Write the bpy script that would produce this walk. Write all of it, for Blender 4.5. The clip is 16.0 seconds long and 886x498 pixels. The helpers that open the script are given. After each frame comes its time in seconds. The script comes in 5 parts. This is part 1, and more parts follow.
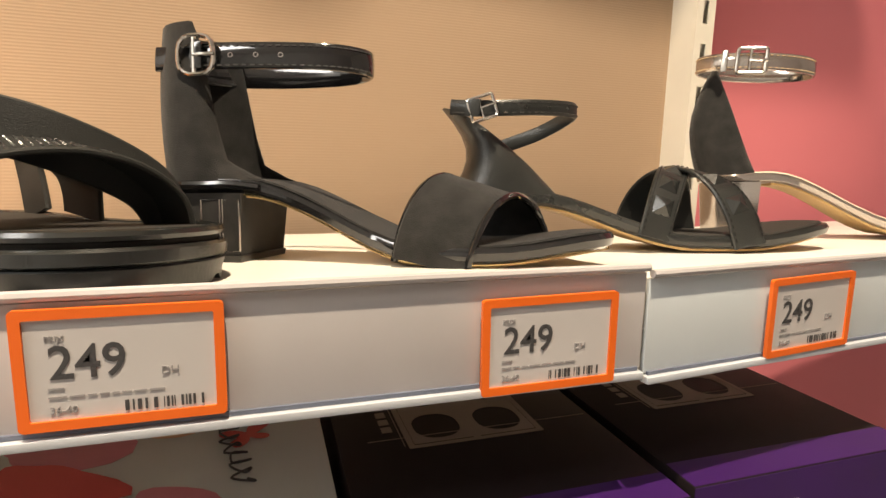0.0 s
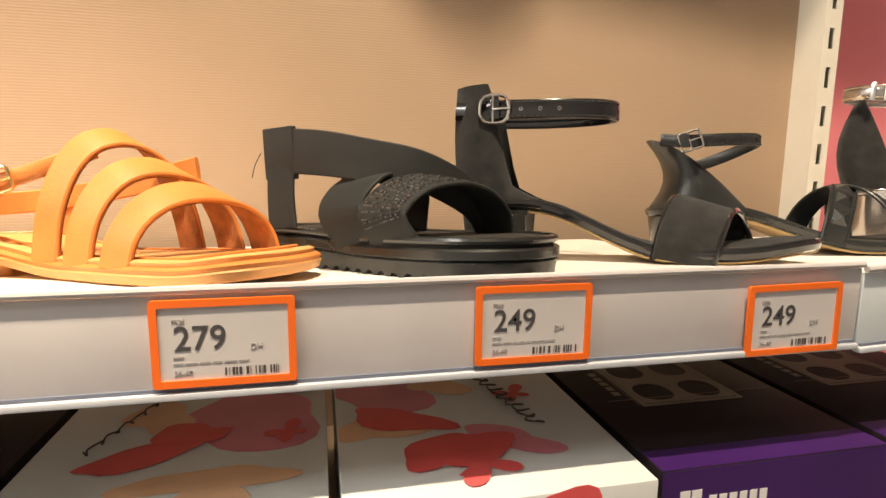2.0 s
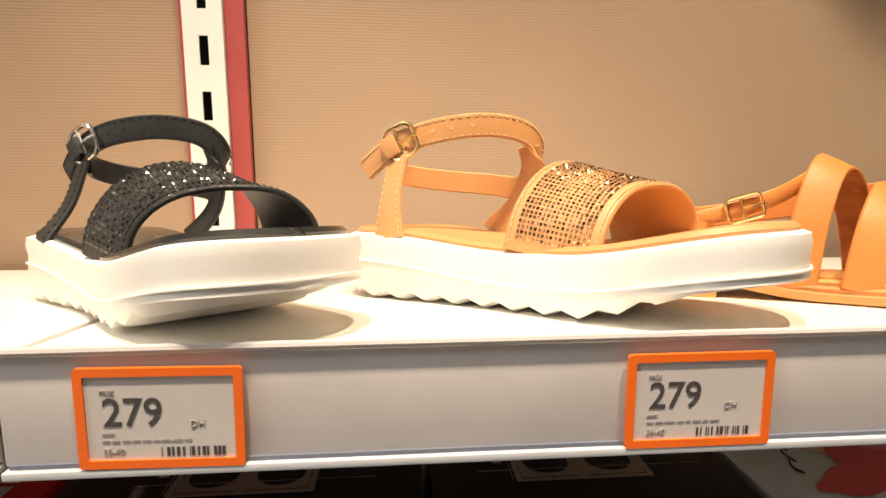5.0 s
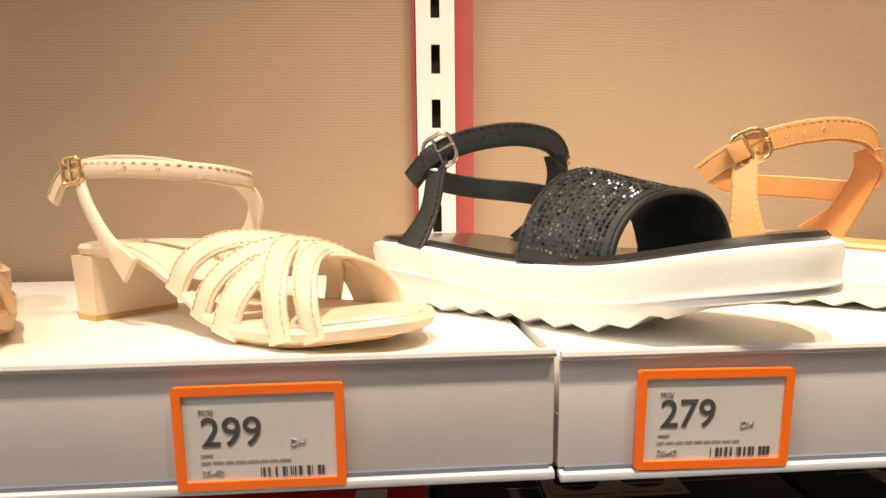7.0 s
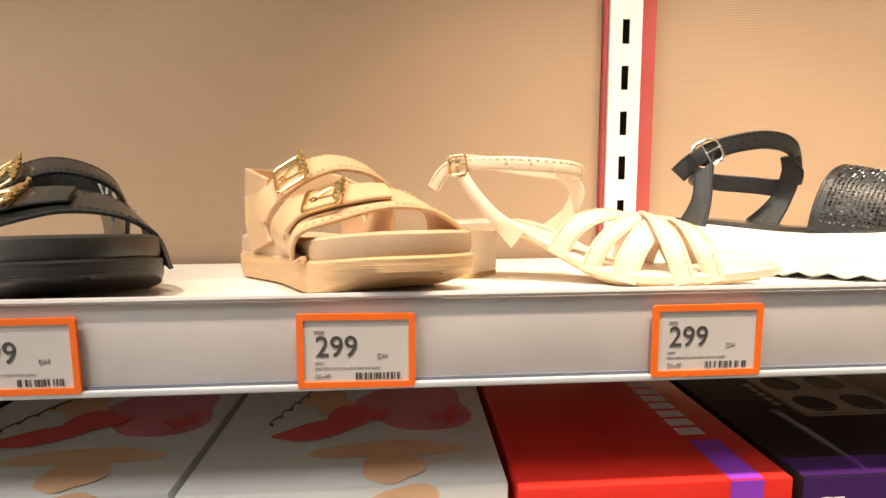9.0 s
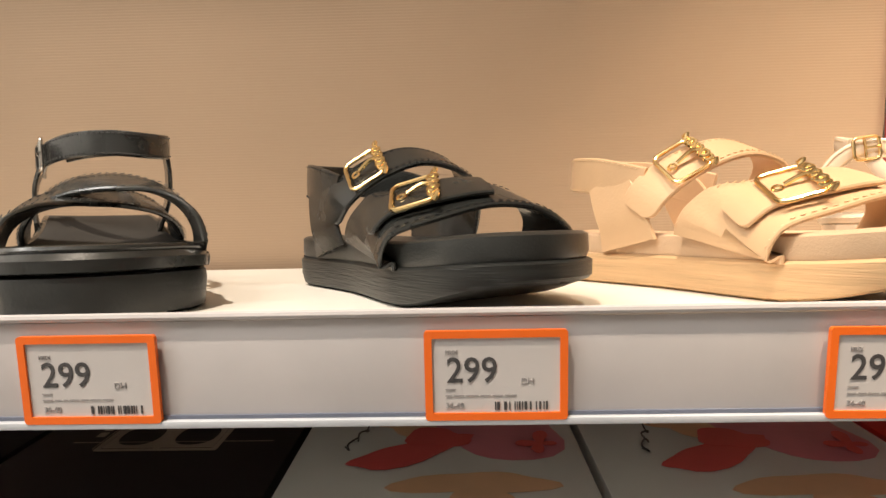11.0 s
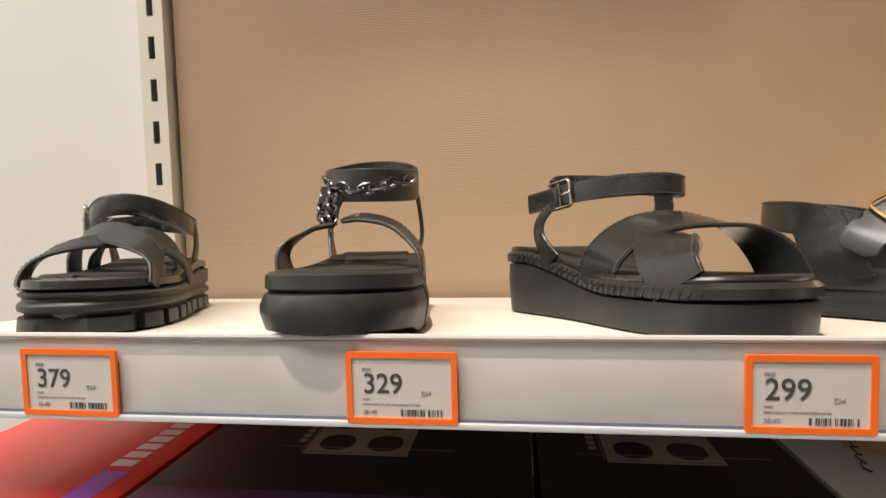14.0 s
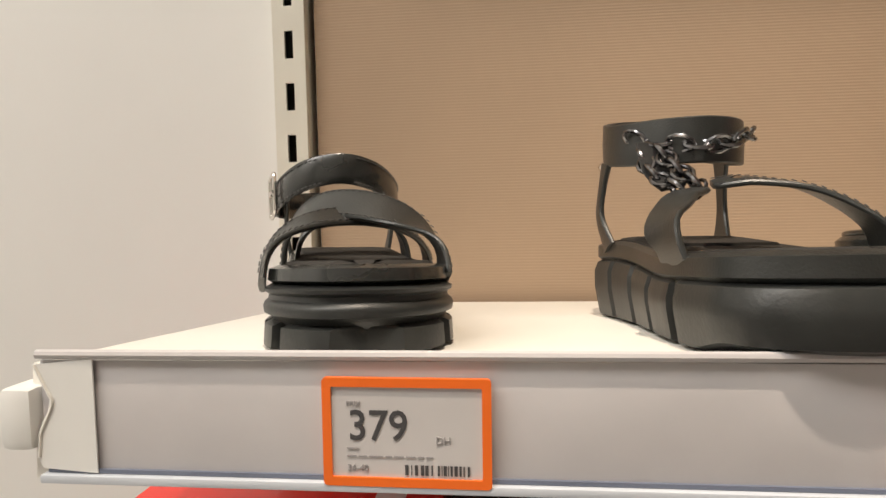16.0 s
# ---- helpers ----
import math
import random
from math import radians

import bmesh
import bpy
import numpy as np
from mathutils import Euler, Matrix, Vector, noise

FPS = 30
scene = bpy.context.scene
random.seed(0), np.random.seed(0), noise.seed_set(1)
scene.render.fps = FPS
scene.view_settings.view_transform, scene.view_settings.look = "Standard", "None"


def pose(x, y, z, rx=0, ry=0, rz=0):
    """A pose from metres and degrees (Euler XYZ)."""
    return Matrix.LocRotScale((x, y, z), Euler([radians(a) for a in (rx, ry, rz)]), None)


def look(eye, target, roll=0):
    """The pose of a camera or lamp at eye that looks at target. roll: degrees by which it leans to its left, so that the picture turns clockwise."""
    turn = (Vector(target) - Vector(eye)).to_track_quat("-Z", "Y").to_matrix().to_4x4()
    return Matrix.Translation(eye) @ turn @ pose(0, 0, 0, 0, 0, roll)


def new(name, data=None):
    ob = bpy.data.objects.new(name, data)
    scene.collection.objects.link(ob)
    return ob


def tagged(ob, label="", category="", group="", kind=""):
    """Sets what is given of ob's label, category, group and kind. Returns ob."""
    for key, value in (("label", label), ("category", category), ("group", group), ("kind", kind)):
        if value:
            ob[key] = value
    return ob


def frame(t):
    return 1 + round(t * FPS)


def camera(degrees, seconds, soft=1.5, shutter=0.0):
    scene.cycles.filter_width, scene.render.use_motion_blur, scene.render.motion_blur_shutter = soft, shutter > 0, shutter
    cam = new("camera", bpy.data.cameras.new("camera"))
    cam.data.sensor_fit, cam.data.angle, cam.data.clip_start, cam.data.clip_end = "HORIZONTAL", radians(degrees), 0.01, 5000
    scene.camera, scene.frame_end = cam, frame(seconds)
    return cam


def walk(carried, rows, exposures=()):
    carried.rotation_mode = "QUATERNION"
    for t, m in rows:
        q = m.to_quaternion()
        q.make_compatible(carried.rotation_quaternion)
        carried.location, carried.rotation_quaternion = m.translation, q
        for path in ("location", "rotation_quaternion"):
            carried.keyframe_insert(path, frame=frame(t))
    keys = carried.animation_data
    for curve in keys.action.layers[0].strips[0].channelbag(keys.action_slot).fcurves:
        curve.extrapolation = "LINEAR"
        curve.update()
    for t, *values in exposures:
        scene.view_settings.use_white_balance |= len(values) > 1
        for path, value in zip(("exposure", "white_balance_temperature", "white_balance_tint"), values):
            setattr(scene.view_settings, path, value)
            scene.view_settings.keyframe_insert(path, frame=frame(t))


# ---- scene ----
cam = camera(76.5, 16.0)
PATH = [
    (0, (0.608, -0.199, 1.238), (1.216, 1.677, 0.904), 1.3),
    (0.5, (0.573, -0.221, 1.247), (1.153, 1.667, 0.928), 1.0),
    (1, (0.545, -0.238, 1.251), (1.071, 1.665, 0.933), 0.8),
    (1.5, (0.503, -0.249, 1.245), (0.978, 1.67, 0.939), 0.7),
    (2, (0.46, -0.259, 1.248), (0.888, 1.67, 0.942), 0.5),
    (2.5, (0.404, -0.281, 1.253), (0.767, 1.661, 0.943), 0.3),
    (3, (0.337, -0.29, 1.254), (0.619, 1.661, 0.919), 0.3),
    (3.5, (0.275, -0.287, 1.25), (0.46, 1.679, 0.933), -0.1),
    (4, (0.208, -0.26, 1.268), (0.362, 1.707, 0.94), -0.5),
    (4.5, (0.145, -0.234, 1.27), (0.3, 1.735, 0.951), -0.3),
    (5, (0.092, -0.211, 1.261), (0.246, 1.759, 0.954), -0.1),
    (5.2, (0.068, -0.199, 1.263), (0.211, 1.771, 0.95), 0.0),
    (7.5, (-0.161, -0.202, 1.261), (-0.036, 1.774, 0.979), -0.7),
    (8, (-0.212, -0.219, 1.256), (-0.058, 1.754, 0.965), -0.4),
    (8.5, (-0.274, -0.267, 1.25), (-0.11, 1.71, 0.99), -0.4),
    (9, (-0.332, -0.29, 1.255), (-0.205, 1.689, 0.998), -0.4),
    (9.5, (-0.398, -0.299, 1.249), (-0.362, 1.684, 0.993), -0.7),
    (9.7, (-0.422, -0.293, 1.25), (-0.408, 1.69, 0.993), -1.0),
    (11.8, (-0.606, -0.221, 1.25), (-0.75, 1.762, 1.031), -1.5),
    (12, (-0.623, -0.228, 1.251), (-0.799, 1.755, 1.053), -1.6),
    (12.5, (-0.691, -0.248, 1.261), (-0.89, 1.732, 1.065), -1.4),
    (13, (-0.752, -0.263, 1.263), (-0.969, 1.719, 1.119), -1.2),
    (13.5, (-0.805, -0.279, 1.266), (-1.06, 1.699, 1.121), -1.3),
    (14, (-0.85, -0.296, 1.262), (-1.109, 1.682, 1.122), -1.4),
    (14.5, (-0.888, -0.318, 1.254), (-1.139, 1.662, 1.119), -1.2),
    (15, (-0.947, -0.302, 1.251), (-1.188, 1.679, 1.13), -1.0),
    (15.5, (-1.024, -0.247, 1.251), (-1.258, 1.736, 1.14), -1.0),
    (16, (-1.077, -0.198, 1.243), (-1.279, 1.788, 1.129), -1.2),
]
walk(cam, [(t, look(eye, target, roll)) for t, eye, target, roll in PATH],
     [(0.0, 0.34), (2.5, 0.2), (4.2, -0.2), (8.0, -0.15), (9.2, 0.25), (11.8, 0.22), (14.5, 0.18), (16.0, 0.04)])

# ---- light ----
world = bpy.data.worlds.new("store_air")
world.use_nodes = True
world.node_tree.nodes["Background"].inputs["Color"].default_value = (1.0, 0.86, 0.7, 1)
world.node_tree.nodes["Background"].inputs["Strength"].default_value = 0.0
scene.world = world


def spot(name, eye, target, watts, degrees, size, colour, blend=0.9):
    lamp = bpy.data.lights.new(name, "SPOT")
    lamp.energy, lamp.spot_size, lamp.spot_blend, lamp.shadow_soft_size, lamp.color = watts, radians(degrees), blend, size, colour
    ob = new(name, lamp)
    ob.matrix_world = look(eye, target)
    return ob


def panel_lamp(name, eye, target, watts, sx, sy, colour):
    lamp = bpy.data.lights.new(name, "AREA")
    lamp.shape, lamp.size, lamp.size_y, lamp.energy, lamp.color = "RECTANGLE", sx, sy, watts, colour
    ob = new(name, lamp)
    ob.matrix_world = look(eye, target)
    return ob


WARM = (1.0, 0.79, 0.58)
COOL = (1.0, 0.96, 0.90)
spot("ceiling_spot_middle", (-0.12, -0.52, 3.4), (-0.01, 0.09, 1.2), 325, 29, 0.05, WARM, 1.0)
spot("ceiling_spot_right", (0.52, -0.58, 3.4), (0.66, 0.22, 1.2), 300, 56, 0.028, (1.0, 0.82, 0.60), 1.0)
spot("ceiling_spot_left", (-1.0, -0.56, 3.4), (-0.82, 0.0, 1.2), 195, 32, 0.03, (1.0, 0.85, 0.69), 1.0)
panel_lamp("ceiling_panel", (-2.6, -1.1, 3.3), (-2.6, -0.9, 0.0), 63, 2.6, 0.7, COOL)

# ---- materials ----


def material(name, colour, rough=0.5, metal=0.0, grain=0.0, grain_scale=400.0, vary=0.12, vary_scale=18.0, coat=0.0,
             spec=0.5, island=0.0, sheen=0.0, stretch=(1, 1, 1)):
    m = bpy.data.materials.new(name)
    m.use_nodes = True
    nt = m.node_tree
    b = nt.nodes["Principled BSDF"]
    b.inputs["Roughness"].default_value, b.inputs["Metallic"].default_value = rough, metal
    b.inputs["Coat Weight"].default_value, b.inputs["Coat Roughness"].default_value = coat, 0.08
    b.inputs["Specular IOR Level"].default_value = spec
    b.inputs["Sheen Weight"].default_value = sheen
    co = nt.nodes.new("ShaderNodeTexCoord")
    mp = nt.nodes.new("ShaderNodeMapping")
    mp.inputs["Scale"].default_value = stretch
    nt.links.new(co.outputs["Object"], mp.inputs["Vector"])
    big = nt.nodes.new("ShaderNodeTexNoise")
    big.inputs["Scale"].default_value, big.inputs["Detail"].default_value = vary_scale, 5
    nt.links.new(mp.outputs["Vector"], big.inputs["Vector"])
    ramp = nt.nodes.new("ShaderNodeMapRange")
    ramp.inputs["From Min"].default_value, ramp.inputs["From Max"].default_value = 0.3, 0.7
    ramp.inputs["To Min"].default_value, ramp.inputs["To Max"].default_value = 1 - vary, 1 + vary
    nt.links.new(big.outputs["Fac"], ramp.inputs["Value"])
    mul = nt.nodes.new("ShaderNodeMix")
    mul.data_type, mul.blend_type = "RGBA", "MULTIPLY"
    mul.inputs[0].default_value = 1.0
    mul.inputs[6].default_value = (*colour, 1)
    nt.links.new(ramp.outputs["Result"], mul.inputs[7])
    last = mul.outputs[2]
    if island:
        geo = nt.nodes.new("ShaderNodeNewGeometry")
        hsv = nt.nodes.new("ShaderNodeHueSaturation")
        mr = nt.nodes.new("ShaderNodeMapRange")
        mr.inputs["To Min"].default_value, mr.inputs["To Max"].default_value = 1 - island, 1 + island
        nt.links.new(geo.outputs["Random Per Island"], mr.inputs["Value"])
        nt.links.new(mr.outputs["Result"], hsv.inputs["Value"])
        nt.links.new(last, hsv.inputs["Color"])
        last = hsv.outputs["Color"]
    nt.links.new(last, b.inputs["Base Color"])
    rr = nt.nodes.new("ShaderNodeMapRange")
    rr.inputs["To Min"].default_value, rr.inputs["To Max"].default_value = max(rough - 0.08, 0.02), min(rough + 0.08, 1)
    nt.links.new(big.outputs["Fac"], rr.inputs["Value"])
    nt.links.new(rr.outputs["Result"], b.inputs["Roughness"])
    if grain:
        fine = nt.nodes.new("ShaderNodeTexNoise")
        fine.inputs["Scale"].default_value, fine.inputs["Detail"].default_value = grain_scale, 3
        nt.links.new(mp.outputs["Vector"], fine.inputs["Vector"])
        bump = nt.nodes.new("ShaderNodeBump")
        bump.inputs["Strength"].default_value, bump.inputs["Distance"].default_value = grain, 0.0006
        nt.links.new(fine.outputs["Fac"], bump.inputs["Height"])
        nt.links.new(bump.outputs["Normal"], b.inputs["Normal"])
    return m


def ribbed_cloth(name, colour):
    """Fine horizontal cords of a woven wall covering."""
    m = material(name, colour, 0.85, vary=0.05, vary_scale=3.0, spec=0.2)
    nt = m.node_tree
    b = nt.nodes["Principled BSDF"]
    co = nt.nodes["Texture Coordinate"]
    wave = nt.nodes.new("ShaderNodeTexWave")
    wave.bands_direction = "Z"
    wave.inputs["Scale"].default_value, wave.inputs["Distortion"].default_value = 110.0, 0.12
    wave.inputs["Detail"].default_value, wave.inputs["Detail Scale"].default_value = 2.0, 3.0
    nt.links.new(co.outputs["Object"], wave.inputs["Vector"])
    bump = nt.nodes.new("ShaderNodeBump")
    bump.inputs["Strength"].default_value, bump.inputs["Distance"].default_value = 0.32, 0.0004
    nt.links.new(wave.outputs["Fac"], bump.inputs["Height"])
    nt.links.new(bump.outputs["Normal"], b.inputs["Normal"])
    old = b.inputs["Base Color"].links[0].from_socket
    mix = nt.nodes.new("ShaderNodeMix")
    mix.data_type, mix.blend_type = "RGBA", "MULTIPLY"
    mix.inputs[0].default_value = 1.0
    mr = nt.nodes.new("ShaderNodeMapRange")
    mr.inputs["To Min"].default_value, mr.inputs["To Max"].default_value = 0.978, 1.008
    nt.links.new(wave.outputs["Fac"], mr.inputs["Value"])
    nt.links.new(old, mix.inputs[6])
    nt.links.new(mr.outputs["Result"], mix.inputs[7])
    nt.links.new(mix.outputs[2], b.inputs["Base Color"])
    return m


def clear_plastic(name):
    m = bpy.data.materials.new(name)
    m.use_nodes = True
    nt = m.node_tree
    b = nt.nodes["Principled BSDF"]
    b.inputs["Base Color"].default_value = (0.93, 0.95, 1.0, 1)
    b.inputs["Roughness"].default_value = 0.12
    b.inputs["Transmission Weight"].default_value = 1.0
    b.inputs["IOR"].default_value = 1.3
    return m


BEIGE_CLOTH = ribbed_cloth("beige_ribbed_cloth", (0.445, 0.322, 0.222))
PINK = material("pink_wall_paint", (0.84, 0.25, 0.29), 0.6, grain=0.1, grain_scale=120, vary=0.04, vary_scale=2)
RED_BOARD = material("dark_red_board", (0.42, 0.075, 0.072), 0.6, vary=0.06)
CREAM_STEEL = material("cream_powder_coat", (0.80, 0.76, 0.66), 0.42, grain=0.1, grain_scale=700, vary=0.03)
WHITE_STEEL = material("white_powder_coat", (0.86, 0.85, 0.82), 0.4, grain=0.08, grain_scale=700, vary=0.02)
# near-black that paints the shade inside the uprights' slots
SLOT_SHADE = material("painted_slot_shade", (0.03, 0.028, 0.025), 0.7)
SHELF_WHITE = material("white_shelf_laminate", (0.88, 0.85, 0.78), 0.38, grain=0.05, grain_scale=300, vary=0.03, vary_scale=9)
STRIP_PAPER = material("white_paper_strip", (0.60, 0.57, 0.57), 0.42, grain=1.0, grain_scale=22, vary=0.10, vary_scale=9, coat=0.5)
STRIP_BLUE = material("bluish_paper_strip", (0.66, 0.71, 0.74), 0.45, grain=0.8, grain_scale=22, vary=0.05, vary_scale=7, coat=0.4)
RAIL_GREY = material("grey_plastic_lip", (0.60, 0.63, 0.68), 0.3, vary=0.05, coat=0.4)
RAIL_DARK = material("dark_blue_plastic_channel", (0.16, 0.18, 0.24), 0.4, vary=0.1)
WHITE_WALL = material("white_wall_paint", (0.88, 0.86, 0.82), 0.7, grain=0.1, grain_scale=90, vary=0.03, vary_scale=2.5)
FLOOR_TILE = material("pale_floor_tile", (0.45, 0.42, 0.38), 0.35, vary=0.08, vary_scale=2)
ORANGE = material("orange_tag_plastic", (0.95, 0.17, 0.015), 0.4, vary=0.03)
TAG_PAPER = material("tag_paper", (0.62, 0.59, 0.58), 0.55, vary=0.02)
INK = material("black_ink", (0.065, 0.062, 0.064), 0.6, vary=0.02)
GREY_INK = material("grey_ink", (0.34, 0.32, 0.32), 0.6, vary=0.05)

BLACK_LEATHER = material("black_leather", (0.024, 0.0258, 0.0244), 0.33, grain=0.35, grain_scale=900, vary=0.25, vary_scale=30, spec=0.7)
BLACK_PEBBLE = material("black_pebbled_leather", (0.027, 0.029, 0.029), 0.40, grain=0.7, grain_scale=420, vary=0.25, spec=0.45)
BLACK_SMOOTH = material("black_smooth_leather", (0.021, 0.0226, 0.0214), 0.26, grain=0.16, grain_scale=700, vary=0.25, vary_scale=25, coat=0.25, spec=0.7)
BLACK_PATENT = material("black_patent_leather", (0.012, 0.012, 0.013), 0.1, vary=0.1, coat=1.0)
BLACK_SUEDE = material("black_suede", (0.026, 0.025, 0.024), 0.9, grain=0.6, grain_scale=1500, vary=0.35, vary_scale=90, spec=0.15, sheen=0.15)
BLACK_ELASTIC = material("black_elastic_weave", (0.029, 0.030, 0.0285), 0.55, grain=0.6, grain_scale=900, vary=0.2, stretch=(1, 1, 4), spec=0.25)
BLACK_RUBBER = material("black_rubber", (0.026, 0.0275, 0.0262), 0.40, grain=0.25, grain_scale=500, vary=0.3, vary_scale=35, spec=0.5)
FOOTBED_DARK = material("dark_footbed_lining", (0.035, 0.032, 0.029), 0.7, grain=0.4, grain_scale=700, vary=0.2, spec=0.25)
INSOLE_TAN = material("pale_tan_underside", (0.62, 0.42, 0.18), 0.6, vary=0.1)
TAN_LEATHER = material("tan_orange_leather", (0.66, 0.24, 0.055), 0.45, grain=0.3, grain_scale=600, vary=0.12, vary_scale=35)
TAN_SUEDE = material("rough_tan_lining", (0.40, 0.15, 0.045), 0.9, grain=0.9, grain_scale=900, vary=0.3, vary_scale=120)
TAN_SOLE = material("tan_stacked_sole", (0.72, 0.36, 0.12), 0.5, vary=0.1, vary_scale=25, stretch=(1, 1, 12))
COGNAC = material("light_cognac_leather", (0.66, 0.34, 0.13), 0.42, grain=0.35, grain_scale=600, vary=0.1)
WHITE_FOAM = material("white_foam_sole", (0.90, 0.89, 0.86), 0.45, grain=0.2, grain_scale=300, vary=0.04)
CREAM_LEATHER = material("cream_pearl_leather", (0.80, 0.66, 0.50), 0.35, grain=0.2, grain_scale=600, vary=0.05)
BEIGE_LEATHER = material("beige_leather", (0.68, 0.45, 0.26), 0.45, grain=0.25, grain_scale=500, vary=0.08)
BEIGE_FOOTBED = material("beige_suede_footbed", (0.60, 0.42, 0.27), 0.85, grain=0.4, grain_scale=900, vary=0.1)
BEIGE_SOLE = material("beige_grained_sole", (0.66, 0.43, 0.23), 0.6, grain=1.0, grain_scale=160, vary=0.12, vary_scale=60, stretch=(0.25, 0.25, 6))
BLACK_GRAINED = material("black_grained_sole", (0.024, 0.025, 0.0235), 0.38, grain=1.0, grain_scale=160, vary=0.35, vary_scale=60, stretch=(0.25, 0.25, 6), spec=0.38)
GOLD = material("polished_gold_metal", (1.0, 0.74, 0.36), 0.22, metal=1.0, vary=0.05)
SILVER = material("polished_silver_metal", (0.75, 0.72, 0.68), 0.16, metal=1.0, vary=0.05)
GUNMETAL = material("gunmetal_chain_metal", (0.22, 0.22, 0.23), 0.22, metal=1.0, vary=0.1)
MIRROR_STRAP = material("silver_mirror_leather", (0.55, 0.50, 0.46), 0.14, metal=0.9, vary=0.12, grain=0.1, grain_scale=60)
CRYSTAL_DARK = material("dark_crystal_stones", (0.20, 0.20, 0.20), 0.12, metal=0.85, island=0.9, vary=0.1)
CRYSTAL_BRONZE = material("bronze_crystal_stones", (0.60, 0.36, 0.20), 0.12, metal=0.8, island=0.9, vary=0.1)
THREAD_DARK = material("black_thread", (0.012, 0.012, 0.012), 0.8)
THREAD_GREY = material("grey_thread", (0.085, 0.082, 0.08), 0.8)
THREAD_PALE = material("pale_thread", (0.75, 0.55, 0.33), 0.8)

BOX_WHITE = material("white_box_card", (0.70, 0.72, 0.71), 0.4, grain=0.05, grain_scale=200, vary=0.03, coat=0.3)
BOX_BLACK = material("black_brown_box_card", (0.020, 0.014, 0.015), 0.45, grain=0.04, grain_scale=200, vary=0.15, spec=0.3)
BOX_PURPLE = material("purple_box_card", (0.046, 0.010, 0.112), 0.35, grain=0.04, grain_scale=200, vary=0.12, coat=0.3)
BOX_RED = material("red_box_card", (0.72, 0.028, 0.018), 0.38, grain=0.04, grain_scale=200, vary=0.06, coat=0.3)
PRINT_GOLD = material("dull_gold_print", (0.36, 0.29, 0.23), 0.5, vary=0.1)
PRINT_RED = material("red_print", (0.74, 0.10, 0.10), 0.45, vary=0.05)
PRINT_PINK = material("pink_print", (0.70, 0.24, 0.31), 0.45, vary=0.12)
PRINT_ORANGE = material("orange_print", (0.80, 0.51, 0.31), 0.45, vary=0.08)
PRINT_WHITE = material("white_print", (0.80, 0.78, 0.78), 0.5, vary=0.03)
PRINT_VIOLET = material("violet_print", (0.30, 0.05, 0.62), 0.45, vary=0.05)

# ---- mesh helpers ----


def smoothstep(a, b, x):
    t = min(max((x - a) / (b - a), 0.0), 1.0)
    return t * t * (3 - 2 * t)


def merged(*shapes):
    verts, faces = [], []
    for v, f in shapes:
        n = len(verts)
        verts += v
        faces += [tuple(i + n for i in q) for q in f]
    return verts, faces


def moved(shape, m):
    return [m @ Vector(v) for v in shape[0]], shape[1]


def part(name, shape, mat, parent=None, label="", sharp=38):
    """Links a shape (vertices and faces) as one mesh object, under a thing or part where one is given."""
    me = bpy.data.meshes.new(name)
    me.from_pydata([tuple(v) for v in shape[0]], [], shape[1])
    bm = bmesh.new()
    bm.from_mesh(me)
    bmesh.ops.recalc_face_normals(bm, faces=bm.faces)
    for f in bm.faces:
        f.smooth = True
    bm.to_mesh(me)
    bm.free()
    me.set_sharp_from_angle(angle=radians(sharp))
    me.materials.append(mat)
    ob = new(name, me)
    if parent:
        ob.parent = parent
    if label:
        ob["label"] = label
    return ob


def block(x0, x1, y0, y1, z0, z1, e=0.0):
    """A box with its edges cut at 45 degrees by e."""
    if e <= 0:
        v = [(x, y, z) for z in (z0, z1) for y in (y0, y1) for x in (x0, x1)]
        return v, [(0, 2, 3, 1), (4, 5, 7, 6), (0, 1, 5, 4), (2, 6, 7, 3), (0, 4, 6, 2), (1, 3, 7, 5)]
    bm = bmesh.new()
    bmesh.ops.create_cube(bm, size=1)
    for q in bm.verts:
        q.co = ((x0 + x1) / 2 + q.co.x * (x1 - x0), (y0 + y1) / 2 + q.co.y * (y1 - y0), (z0 + z1) / 2 + q.co.z * (z1 - z0))
    bmesh.ops.bevel(bm, geom=bm.edges[:], offset=e, segments=2, affect="EDGES", profile=0.6)
    bm.verts.index_update()
    out = [q.co.copy() for q in bm.verts], [tuple(q.index for q in f.verts) for f in bm.faces]
    bm.free()
    return out


def rounded_rect(w, h, r, n=4):
    pts = []
    for cx, cy, a in ((w / 2 - r, h / 2 - r, 0), (-w / 2 + r, h / 2 - r, 90), (-w / 2 + r, -h / 2 + r, 180), (w / 2 - r, -h / 2 + r, 270)):
        for k in range(n + 1):
            b = radians(a + 90 * k / n)
            pts.append((cx + r * math.cos(b), cy + r * math.sin(b)))
    return pts


def plate(points, z0, z1):
    """A flat outline in x and y drawn up from z0 to z1."""
    n = len(points)
    v = [(x, y, z0) for x, y in points] + [(x, y, z1) for x, y in points]
    return v, [tuple(range(n))[::-1], tuple(range(n, 2 * n))] + [(k, (k + 1) % n, n + (k + 1) % n, n + k) for k in range(n)]


def ring_plate(outer, inner, z0, z1):
    n = len(outer)
    v = [(x, y, z) for z in (z0, z1) for pts in (outer, inner) for x, y in pts]
    f = []
    for k in range(n):
        j = (k + 1) % n
        f += [(k, j, n + j, n + k), (2 * n + k, 3 * n + k, 3 * n + j, 2 * n + j), (k, 2 * n + k, 2 * n + j, j), (n + k, n + j, 3 * n + j, 3 * n + k)]
    return v, f


